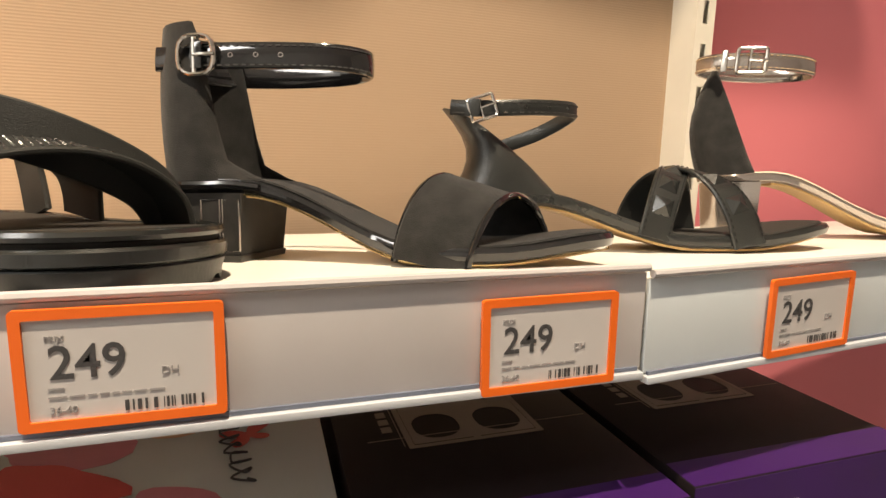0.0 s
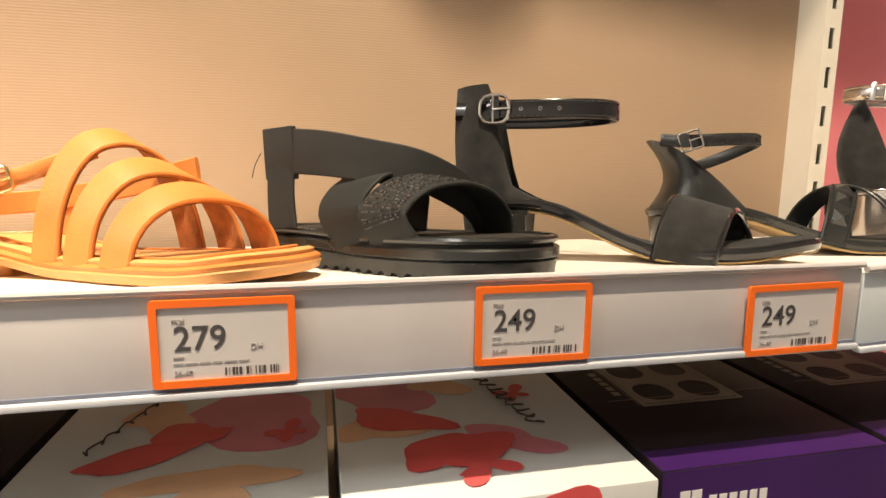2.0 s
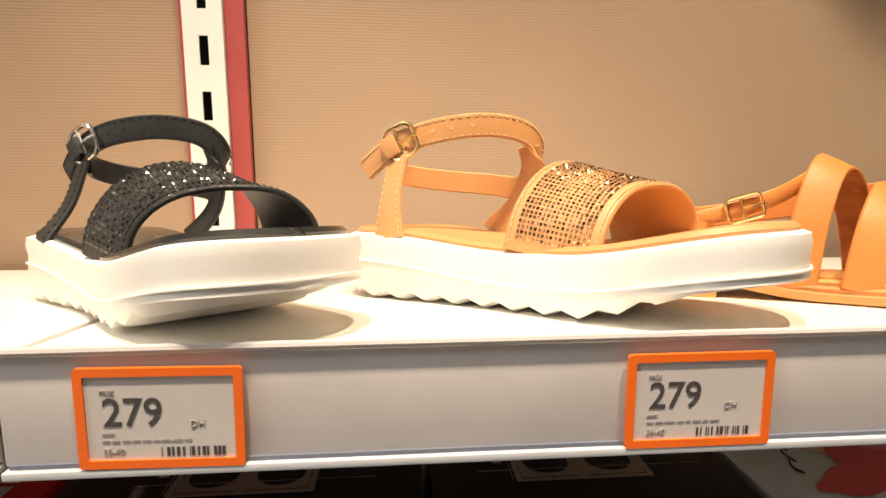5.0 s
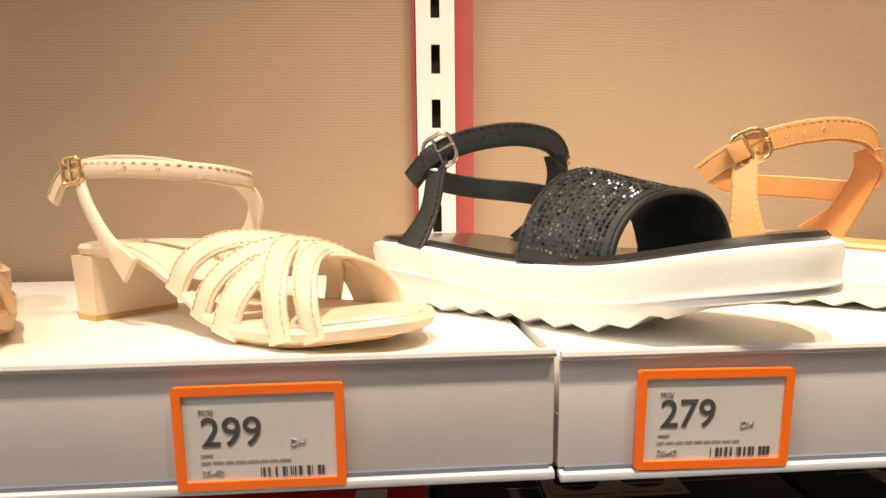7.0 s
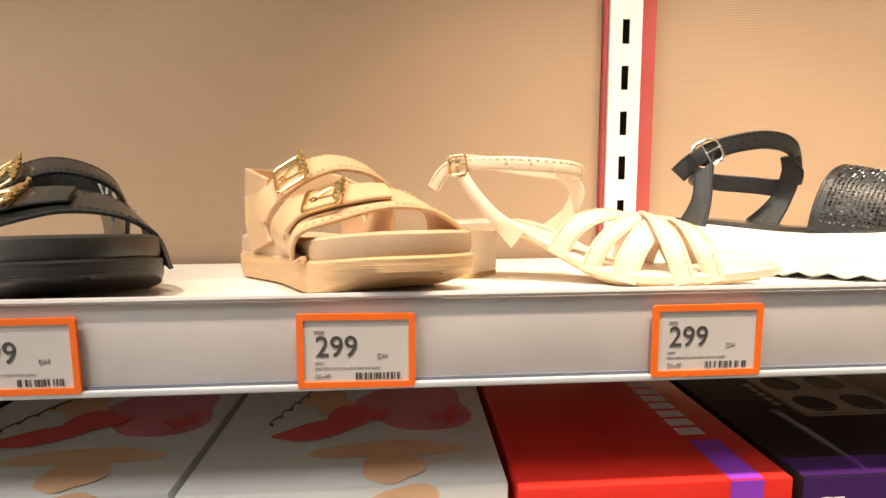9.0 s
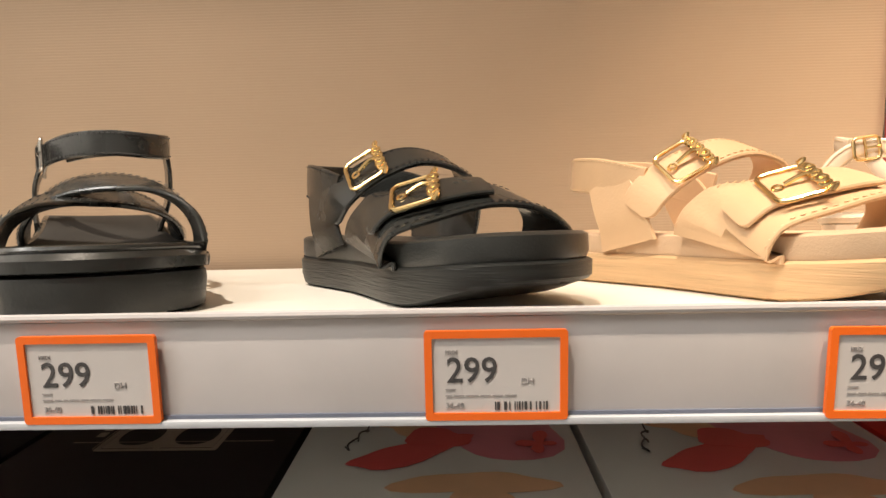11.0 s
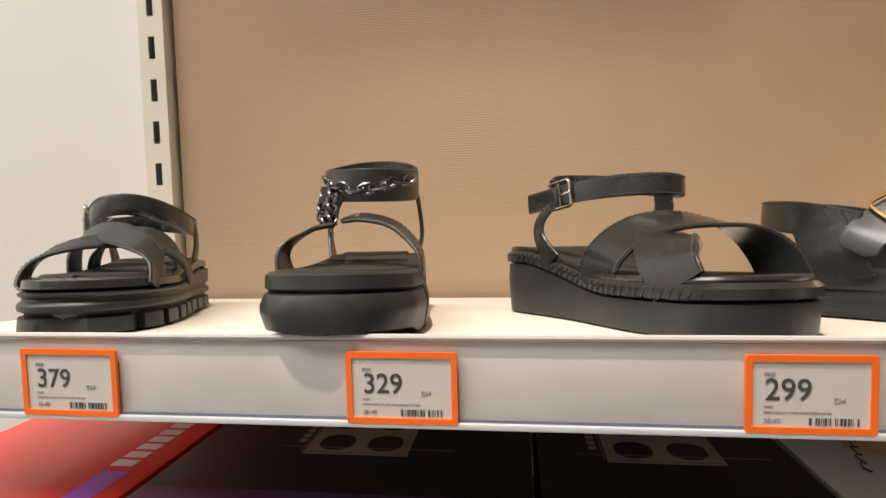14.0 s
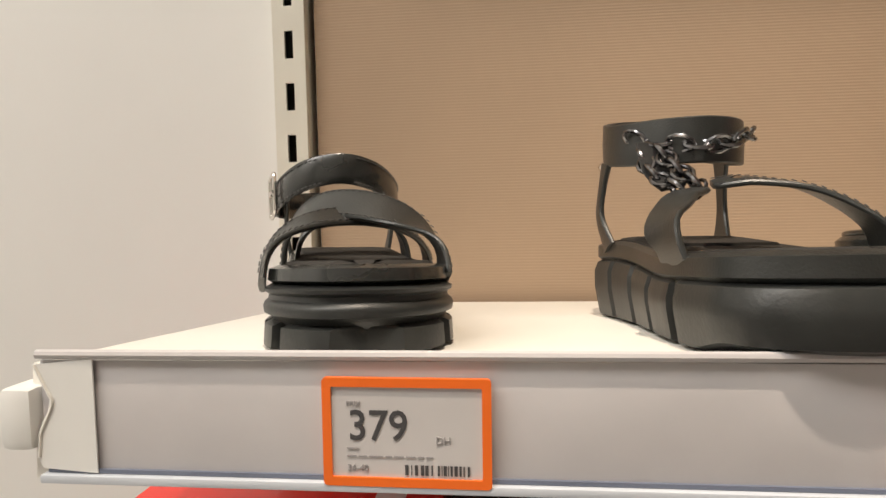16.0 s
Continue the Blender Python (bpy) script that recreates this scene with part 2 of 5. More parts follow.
def spline(points, k=7, closed=False):
    """A smooth line through points of any dimension."""
    p = [np.array(q, float) for q in points]
    n = len(p)
    out = []
    for i in range(n if closed else n - 1):
        a, b, c, d = (p[(i - 1) % n], p[i], p[(i + 1) % n], p[(i + 2) % n]) if closed else (p[max(i - 1, 0)], p[i], p[i + 1], p[min(i + 2, n - 1)])
        for j in range(k):
            t = j / k
            out.append(0.5 * (2 * b + (c - a) * t + (2 * a - 5 * b + 4 * c - d) * t * t + (3 * b - a - 3 * c + d) * t ** 3))
    if not closed:
        out.append(p[-1])
    return out


def along(points, closed):
    n = len(points)
    tans = []
    for i in range(n):
        a = points[(i - 1) % n] if closed or i else points[0]
        b = points[(i + 1) % n] if closed or i < n - 1 else points[-1]
        t = b - a
        tans.append(t / (np.linalg.norm(t) + 1e-9))
    return tans


def tube(points, r, closed=False, sides=8, k=5, smooth=True):
    pts = spline(points, k, closed) if smooth else [np.array(p, float) for p in points]
    tans = along(pts, closed)
    up = np.array((0.0, 0.0, 1.0)) if abs(tans[0][2]) < 0.9 else np.array((1.0, 0.0, 0.0))
    v, f = [], []
    for p, t in zip(pts, tans):
        s = np.cross(t, up)
        s /= np.linalg.norm(s) + 1e-9
        up = np.cross(s, t)
        rr = r
        for j in range(sides):
            a = 2 * math.pi * j / sides
            v.append(p + rr * (math.cos(a) * s + math.sin(a) * up))
    n = len(pts)
    for i in range(n if closed else n - 1):
        for j in range(sides):
            a, b = i * sides, ((i + 1) % n) * sides
            f.append((a + j, a + (j + 1) % sides, b + (j + 1) % sides, b + j))
    if not closed:
        f += [tuple(range(sides))[::-1], tuple(range((n - 1) * sides, n * sides))]
    return v, f


class Band:
    """A flat strap: its line, the way across it and its outward side, and the solid made from them."""

    def __init__(self, points, across, width, thick=0.0022, k=7, closed=False, centre=None, taper_end=False):
        n = len(points)
        across = across if isinstance(across, list) else [across] * n
        width = width if isinstance(width, list) else [width] * n
        rows = spline([(*p, *a, w) for p, a, w in zip(points, across, width)], k, closed)
        self.p = [r[:3] for r in rows]
        self.width = [r[6] for r in rows]
        self.t = along(self.p, closed)
        mid = np.array(centre) if centre is not None else sum(self.p) / len(self.p) - np.array((0, 0, 0.01))
        self.a, self.n = [], []
        for p, t, r in zip(self.p, self.t, rows):
            a = r[3:6] - t * np.dot(r[3:6], t)
            a /= np.linalg.norm(a) + 1e-9
            q = np.cross(t, a)
            if np.dot(q, p - mid) < 0:
                q = -q
            if self.n and np.dot(q, self.n[-1]) < 0:
                q = -q
            self.a.append(a)
            self.n.append(q)
        self.thick, self.closed, self.taper = thick, closed, taper_end

    def solid(self):
        v, f, m = [], [], len(self.p)
        for i in range(m):
            w, h, e = self.width[i] / 2, self.thick / 2, min(0.0008, self.width[i] / 4)
            if self.taper and i > m - 5:
                w *= (0.55, 0.8, 0.93, 0.98)[m - 1 - i]
            crown = h * 0.35
            for x, z in ((-w, -h * 0.4), (-w + e, -h), (w - e, -h), (w, -h * 0.4), (w, h * 0.4), (w - e, h), (0, h + crown), (-w + e, h), (-w, h * 0.4)):
                v.append(self.p[i] + self.a[i] * x + self.n[i] * z)
        for i in range(m if self.closed else m - 1):
            a, b = i * 9, ((i + 1) % m) * 9
            f += [(a + j, a + (j + 1) % 9, b + (j + 1) % 9, b + j) for j in range(9)]
        if not self.closed:
            f += [tuple(range(9))[::-1], tuple(range((m - 1) * 9, m * 9))]
        return v, f

    def at(self, u, side=0.0, lift=0.0):
        """The pose at the share u of its length: x along the strap, y across, z outward."""
        x = u * (len(self.p) - 1)
        i = min(int(x), len(self.p) - 2)
        g = x - i
        p = self.p[i] * (1 - g) + self.p[i + 1] * g
        a, n = Vector(self.a[i]), Vector(self.n[i])
        t = a.cross(n)
        m = Matrix((t, a, n)).transposed().to_4x4()
        m.translation = Vector(p) + a * side + n * (self.thick * 0.62 + lift)
        return m

    def length(self):
        return sum(np.linalg.norm(b - a) for a, b in zip(self.p, self.p[1:]))

    def stitches(self, sides=(-1, 1), inset=0.0018, step=0.0034, start=0.03, end=0.97):
        shapes, n = [], max(int(self.length() * (end - start) / step), 2)
        for s in sides:
            for k in range(n):
                u = start + (end - start) * (k + 0.5) / n
                w = self.width[min(int(u * (len(self.width) - 1)), len(self.width) - 1)]
                shapes.append(moved(block(-0.0011, 0.0011, -0.00028, 0.00028, -0.0001, 0.00035), self.at(u, s * (w / 2 - inset))))
        return merged(*shapes)

    def stones(self, rows, step, size, start, end, margin=0.003):
        """Cut stones set in rows across the strap."""
        shapes, n = [], int(self.length() * (end - start) / step)
        gem = ([(size, 0, 0), (0, size, 0), (-size, 0, 0), (0, -size, 0), (0, 0, size * 0.8)], [(0, 1, 4), (1, 2, 4), (2, 3, 4), (3, 0, 4), (3, 2, 1, 0)])
        for k in range(n):
            u = start + (end - start) * (k + 0.5) / n
            w = self.width[min(int(u * (len(self.width) - 1)), len(self.width) - 1)] - 2 * margin
            for j in range(rows):
                q = self.at(u, -w / 2 + w * (j + 0.5) / rows)
                shapes.append(moved(gem, q @ pose(0, 0, 0, random.uniform(-13, 13), random.uniform(-13, 13), random.uniform(38, 52))))
        return merged(*shapes)


class Last:
    """The plan of a shoe: heel at x = 0, toe at x = length, the bed's height along it."""

    def __init__(self, length, bed, heel=0.030, waist=0.028, ball=0.043, toe=0.038, round_toe=0.2, bend=0.004):
        self.length, self.bed, self.bend = length, bed, bend
        self.s, self.w, self.round_toe = (0, 0.14, 0.4, 0.68, 0.86, 1), (heel * 0.97, heel, waist, ball, toe, toe * 0.92), round_toe

    def half(self, s):
        w = float(np.interp(s, self.s, self.w))
        w = 0.5 * w + 0.25 * float(np.interp(s - 0.07, self.s, self.w)) + 0.25 * float(np.interp(s + 0.07, self.s, self.w))
        a = min(s / 0.13, 1.0)
        b = min((1 - s) / self.round_toe, 1.0)
        return max(w * math.sqrt(max(1 - (1 - a) ** 2.2, 0)) * math.sqrt(max(1 - (1 - b) ** 2.4, 0)), 0.0015)

    def mid(self, s):
        return self.bend * math.sin(math.pi * s * 1.1)

    def slab(self, layers, n=30, s0=0.0, s1=1.0):
        """Rings of the outline, each widened by an offset and set at a height; both may vary along the shoe."""
        v, f, m = [], [], 2 * (n + 1)
        st = [s0 + (s1 - s0) * (0.5 - 0.5 * math.cos(math.pi * i / n)) if n < 50 else s0 + (s1 - s0) * i / n for i in range(n + 1)]
        for off, z in layers:
            for side in (1, -1):
                for s in (st if side > 0 else st[::-1]):
                    o = off(s, side) if callable(off) else off
                    x = self.length * (0.5 + (s - 0.5) * (1 + 2 * o / self.length))
                    v.append((x, self.mid(s) + side * (self.half(s) + o), z(s) if callable(z) else z))
        for k in range(len(layers) - 1):
            for j in range(m):
                i = (j + 1) % m
                f.append((k * m + j, k * m + i, (k + 1) * m + i, (k + 1) * m + j))
        for base in (0, (len(layers) - 1) * m):
            for j in range(n):
                f.append((base + j, base + j + 1, base + m - 2 - j, base + m - 1 - j))
        return v, f

    def rim(self, offset, lift, r, n=34, sides=8):
        pts = []
        for side in (1, -1):
            for i in range(n):
                s = 0.5 - 0.5 * math.cos(math.pi * (i if side > 0 else n - i) / n)
                pts.append((self.length * (0.5 + (s - 0.5) * (1 + 2 * offset / self.length)), self.mid(s) + side * (self.half(s) + offset), self.bed(s) + lift))
        return tube(pts, r, True, sides, 2)

    def arch(self, near, far, height, width, tilt=25.0, thick=0.0024, peak=0.5, out=0.0, drop=0.004, power=0.95, widths=None, n=8):
        """A strap that rises from the bed's near edge and comes down at its far edge; near and far: shares of the length."""
        pts, acr = [], []
        for i in range(n + 1):
            a = math.pi * i / n
            s = near + (far - near) * (0.35 * (0.5 - 0.5 * math.cos(a)) + 0.65 * i / n)
            c, h = math.cos(a), math.sin(a) ** power
            skew = 1 + (peak - 0.5) * 2 * c * 0.3
            y = self.mid(s) - math.copysign(abs(c) ** 0.92, c) * (self.half(s) + out)
            pts.append((s * self.length, y, self.bed(s) - drop + (height + drop) * h * skew))
            g = radians(tilt) * math.sin(a) ** 1.5
            acr.append((math.cos(g), 0, -math.sin(g)))
        return Band(pts, acr, widths or width, thick, 5, centre=(self.length * (near + far) / 2, 0, self.bed(0.5) + height * 0.2))


def buckle_shape(w, h, r, bar=True, corner=0.25):
    pts = [(x, y, 0) for x, y in rounded_rect(w, h, min(w, h) * corner, 3)]
    shapes = [tube(pts, r, True, 8, 1, False)]
    if bar:
        shapes.append(tube([(-w * 0.05, -h / 2, 0), (-w * 0.05, h / 2, 0)], r * 0.8, False, 6, 1, False))
        shapes.append(tube([(-w * 0.05, 0, r * 0.6), (w * 0.25, 0, r * 1.5), (w * 0.56, 0, r * 0.9)], r * 0.7, False, 6, 3))
    return merged(*shapes)


def eyelet(r):
    return tube([(r * math.cos(a), r * math.sin(a), 0) for a in [math.pi * k / 5 for k in range(10)]], r * 0.35, True, 6, 1, False)


def pyramid(w, h):
    return [(-w, -w, 0), (w, -w, 0), (w, w, 0), (-w, w, 0), (0, 0, h)], [(3, 2, 1, 0), (0, 1, 4), (1, 2, 4), (2, 3, 4), (3, 0, 4)]


def counter_shell(last, height, reach, thick=0.002, lean=0.0, flare=0.0, power=1.6, n=24, upright_front=False):
    """The upright back of a shoe, round the heel; reach: how far along the bed it comes forward."""
    v, f, rows = [], [], 7
    for layer in (0, 1):
        for j in range(rows + 1):
            for i in range(n + 1):
                q = -1 + 2 * i / n
                s = reach * abs(q) ** 1.7
                top = height * max(1 - abs(q) ** power, 0.02)
                if upright_front:
                    top = height * max(1 - 0.9 * smoothstep(0.60, 0.82, abs(q)) - 0.08 * smoothstep(0.8, 1.0, abs(q)), 0.02)
                w = math.copysign(last.half(max(s, 0.0)) if s > 0.012 else last.half(0.012) * abs(q) / 0.12 if abs(q) < 0.12 else last.half(0.012), q)
                g = j / rows
                inn = thick * layer
                x = s * last.length + inn * (1 - abs(q)) + lean * g * top - flare * math.sin(math.pi * g) * (1 - abs(q))
                v.append((x, last.mid(s) + (w - math.copysign(inn, q)) * (1 - 0.25 * g * g), last.bed(s) - 0.003 * (1 - g) + top * g))
    per = (rows + 1) * (n + 1)
    for layer in (0, 1):
        for j in range(rows):
            for i in range(n):
                a = layer * per + j * (n + 1) + i
                f.append((a, a + 1, a + n + 2, a + n + 1))
    edge = [j * (n + 1) for j in range(rows)] + [rows * (n + 1) + i for i in range(n)] + [j * (n + 1) + n for j in range(rows, 0, -1)] + list(range(n, 0, -1))
    for a, b in zip(edge, edge[1:] + edge[:1]):
        f.append((a, b, per + b, per + a))
    return v, f


def heel_block(x0, x1, half, top, taper=0.85, n=10, z0=0.0, back=0.6):
    """A block heel, rounded at the back; top: height at x."""
    plan = [(x1, -half), (x1, half)] + [((x0 + x1) / 2 - (x1 - x0) / 2 * math.sin(math.pi * k / n) ** back, half * math.cos(math.pi * k / n)) for k in range(1, n)]
    plan = [(x1, -half), (x1, half)] + [(x, y) for x, y in plan[2:]]
    cx, m = (x0 + x1) / 2, len(plan)
    v = [(cx + (x - cx) * taper, y * taper, z0) for x, y in plan] + [(x, y, top(x)) for x, y in plan]
    return v, [tuple(range(m))[::-1], tuple(range(m, 2 * m))] + [(k, (k + 1) % m, m + (k + 1) % m, m + k) for k in range(m)]


TILT = -math.degrees(math.atan(0.085))


def on_shelf(x, y, lift=0.0):
    """The height of the shelf's top, which leans back a little, at a place."""
    return 1.1895 - 0.085 * y + lift


def shoe(name, label, heel, toe, lift=0.0, category="sandal"):
    """An empty at the heel of a shoe that points from heel to toe, on the leaning shelf; and the shoe's length."""
    ob = new(name)
    turn = math.degrees(math.atan2(toe[1] - heel[1], toe[0] - heel[0]))
    ob.matrix_world = pose(heel[0], heel[1], on_shelf(*heel) + lift, TILT) @ pose(0, 0, 0, 0, 0, turn)
    tagged(ob, label, category, "sandals on the display shelf")
    return ob, math.hypot(toe[0] - heel[0], toe[1] - heel[1])

# ---- the setting ----


def setting(name, shape, mat, label, category, sharp=38):
    return tagged(part(name, shape, mat, None, "", sharp), label, category, "", "structure")


setting("floor", block(-4.0, 4.0, -4.0, 0.47, -0.1, 0.0), FLOOR_TILE, "pale tiled store floor", "floor")
setting("ceiling", block(-4.0, 4.0, -4.0, 0.47, 3.6, 3.7), WHITE_WALL, "white painted store ceiling", "ceiling")
setting("wall_south", block(-4.0, 4.0, -4.1, -4.0, 0.0, 3.6), WHITE_WALL, "plain white wall across the aisle", "wall")
setting("wall_west", block(-4.1, -4.0, -4.0, 0.47, 0.0, 3.6), WHITE_WALL, "plain white end wall of the store", "wall")
setting("wall_east", block(4.0, 4.1, -4.0, 0.47, 0.0, 3.6), WHITE_WALL, "plain white end wall of the store", "wall")
setting("wall_north_white", block(-4.0, -1.262, 0.372, 0.47, 0.0, 3.6), WHITE_WALL, "smooth white wall beside the shelving", "wall")
setting("wall_north_red", block(-1.262, 1.135, 0.455, 0.47, 0.0, 3.6), RED_BOARD, "dark red wall behind the shelving", "wall")
setting("wall_north_pink", block(1.135, 4.0, 0.455, 0.47, 0.0, 3.6), PINK, "bright pink painted wall beside the shelving", "wall")


def back_panel(name, a, b):
    """A cloth-covered board between two places of the plan, 12 mm thick."""
    ang = math.atan2(b[1] - a[1], b[0] - a[0])
    w = math.hypot(b[0] - a[0], b[1] - a[1])
    ob = setting(name, block(0, w, 0, 0.012, 0.35, 2.6, 0.0012), BEIGE_CLOTH, "beige ribbed cloth-covered back panel", "panel")
    ob.matrix_world = pose(a[0], a[1], 0, 0, 0, math.degrees(ang))
    return ob


back_panel("back_panel_left", (-1.256, 0.352), (-0.108, 0.360))
back_panel("back_panel_right", (-0.049, 0.360), (1.108, 0.426))


def upright(x, y, width, turn, mat, offset=0.0, depth=0.022):
    """A slotted shelf upright: a folded steel channel with a column of slots 50 mm apart."""
    post = new("shelf_upright")
    post.matrix_world = pose(x, y, 0, 0, 0, turn)
    tagged(post, "cream steel shelf upright with a column of slots", "upright", "shelf uprights", "structure")
    sw, sh, z0, z1 = 0.0085, 0.0265, 0.4, 2.6
    v = []
    first = 1.313 - 0.05 * 18
    col = [(-width / 2, offset - sw / 2), (offset + sw / 2, width / 2)]
    shapes = [block(a, b, 0, 0.0022, z0, z1) for a, b in col]
    z, k = z0, 0
    while z < z1 - 0.06:
        lo = first + 0.05 * k + sh / 2
        hi = first + 0.05 * (k + 1) - sh / 2
        if lo > z0:
            shapes.append(block(offset - sw / 2, offset + sw / 2, 0, 0.0022, lo, hi))
        z = hi
        k += 1
    part("slotted_face", merged(*shapes), mat, post)
    part("side_flange", block(-width / 2, -width / 2 + 0.002, 0.0024, depth, z0, z1), mat, post)
    part("side_flange", block(width / 2 - 0.002, width / 2, 0.0024, depth, z0, z1), mat, post)
    # dark plate stands in for the shaded hollow seen through the slots
    part("slot_shade_back", block(-width / 2 + 0.003, width / 2 - 0.003, depth - 0.003, depth - 0.001, z0, z1), SLOT_SHADE, post, "near-black plate painted as the shade behind the slots")
    return post


upright(-1.278, 0.340, 0.032, 0, CREAM_STEEL, 0.0, 0.03)
upright(-0.0855, 0.345, 0.036, 0, WHITE_STEEL, 0.0, 0.03)
upright(1.123, 0.385, 0.028, 2.6, CREAM_STEEL, 0.0, 0.06)


# red board behind the gaps, added again as flush strips to catch light
for x0, x1 in ((-0.0665, -0.0495), (-0.1080, -0.1045)):
    setting("red_board_strip", block(x0, x1, 0.350, 0.3585, 0.4, 2.6), RED_BOARD, "narrow strip of the red board, set forward beside the upright", "trim")

# ---- display shelves ----


def shelf_deck(name, x0, x1, z_front, label, front=0.0, back=0.342, slope=0.085, turn=0.0):
    """A shelf board that leans back a little, with a rounded front edge."""
    ob = new(name)
    ob.matrix_world = pose(x0, front, z_front, 0, 0, turn) @ pose(0, 0, 0, -math.degrees(math.atan(slope)))
    tagged(ob, label, "shelf", "display shelves")
    w = x1 - x0
    part("board", block(0.0008, w - 0.0008, 0.003, back - front, -0.024, 0, 0.0015), SHELF_WHITE, ob)
    part("under_lip", block(0.0008, w - 0.0008, 0.006, 0.03, -0.046, -0.0245), SHELF_WHITE, ob)
    return ob


shelf_left = shelf_deck("display_shelf", -1.262, -0.0605, 1.1895, "white laminate display shelf carrying sandals")
shelf_middle = shelf_deck("display_shelf", -0.0575, 0.7655, 1.1895, "white laminate display shelf with brightly lit sandals")
shelf_right = shelf_deck("display_shelf", 0.7675, 1.62, 1.1870, "white laminate shelf end turned slightly away", 0.0, 0.30, 0.085, 5.0)


def price_rail(x, z, turn, length, paper, label, start=0.0):
    """A clear label holder on a shelf's front: paper strip, lips above and below, dark channel line."""
    ob = new("price_rail")
    ob.matrix_world = pose(x, 0.0, z, 0, 0, turn)
    tagged(ob, label, "price rail", "price rails")
    part("paper_strip", block(0.0, length, 0.0, 0.0022, -0.0455, -0.0025, 0.0005), paper, ob)
    lip = [(0, -0.001, 0.0), (length, -0.001, 0.0)]
    part("top_lip", tube(lip, 0.0019, False, 8, 1, False), STRIP_PAPER, ob, "rounded white top lip")
    part("bottom_lip", block(0.0, length, -0.0035, 0.002, -0.0500, -0.0466, 0.0008), RAIL_GREY, ob, "grey plastic bottom lip")
    part("dark_channel", block(0.002, length - 0.002, -0.0012, 0.0002, -0.0464, -0.0448), RAIL_DARK, ob, "thin dark line along the strip")
    return ob


rail_left = price_rail(-1.255, 1.1935, 0, 1.1945, STRIP_PAPER, "white paper price strip in a clear plastic rail")
rail_middle = price_rail(-0.0585, 1.1920, 0, 0.824, STRIP_PAPER, "slightly creased white price strip on the shelf front")
rail_right = price_rail(0.7675, 1.1890, 5.0, 0.75, STRIP_BLUE, "bluish white price strip angled away")
cap = part("rail_end_cap", block(-1.2700, -1.2560, -0.005, 0.018, 1.1560, 1.1810, 0.004), WHITE_STEEL)
tagged(cap, "small white plastic end cap of the rail", "end cap")
rng = random.Random(4)
torn = [(0.016, 0.0015), (0.016, -0.043)] + [(-0.0055 + rng.uniform(-0.0016, 0.0016) - 0.0025 * math.sin(k * 0.9), -0.0415 + 0.0045 * k) for k in range(10)]
tape = new("torn_tape")
tape.matrix_world = pose(-1.2480, -0.0012, 1.1905, 90)
tagged(tape, "torn end of a whitish paper strip taped to the rail", "tape")
part("film", plate(torn, 0.0, 0.0007), WHITE_STEEL, tape)
part("curled_edge", tube([(x + 0.0012, y, 0.0009) for x, y in torn[3:]], 0.0006, False, 5, 3), SHELF_WHITE, tape, "lifted torn edge")

# ---- price tags ----
GLYPHS = {}


def lettering(text, size, thick=0.0002, bold=0.0):
    """A mesh of text in the built-in font, centred on its left and base line."""
    key = (text, size, bold)
    if key not in GLYPHS:
        cu = bpy.data.curves.new("lettering", "FONT")
        cu.body, cu.size, cu.extrude, cu.offset, cu.resolution_u = text, size, thick, bold, 3
        tmp = new("lettering", cu)
        dg = bpy.context.evaluated_depsgraph_get()
        me = tmp.evaluated_get(dg).to_mesh()
        GLYPHS[key] = [v.co.copy() for v in me.vertices], [tuple(p.vertices) for p in me.polygons]
        bpy.data.objects.remove(tmp)
        bpy.data.curves.remove(cu)
    return GLYPHS[key]


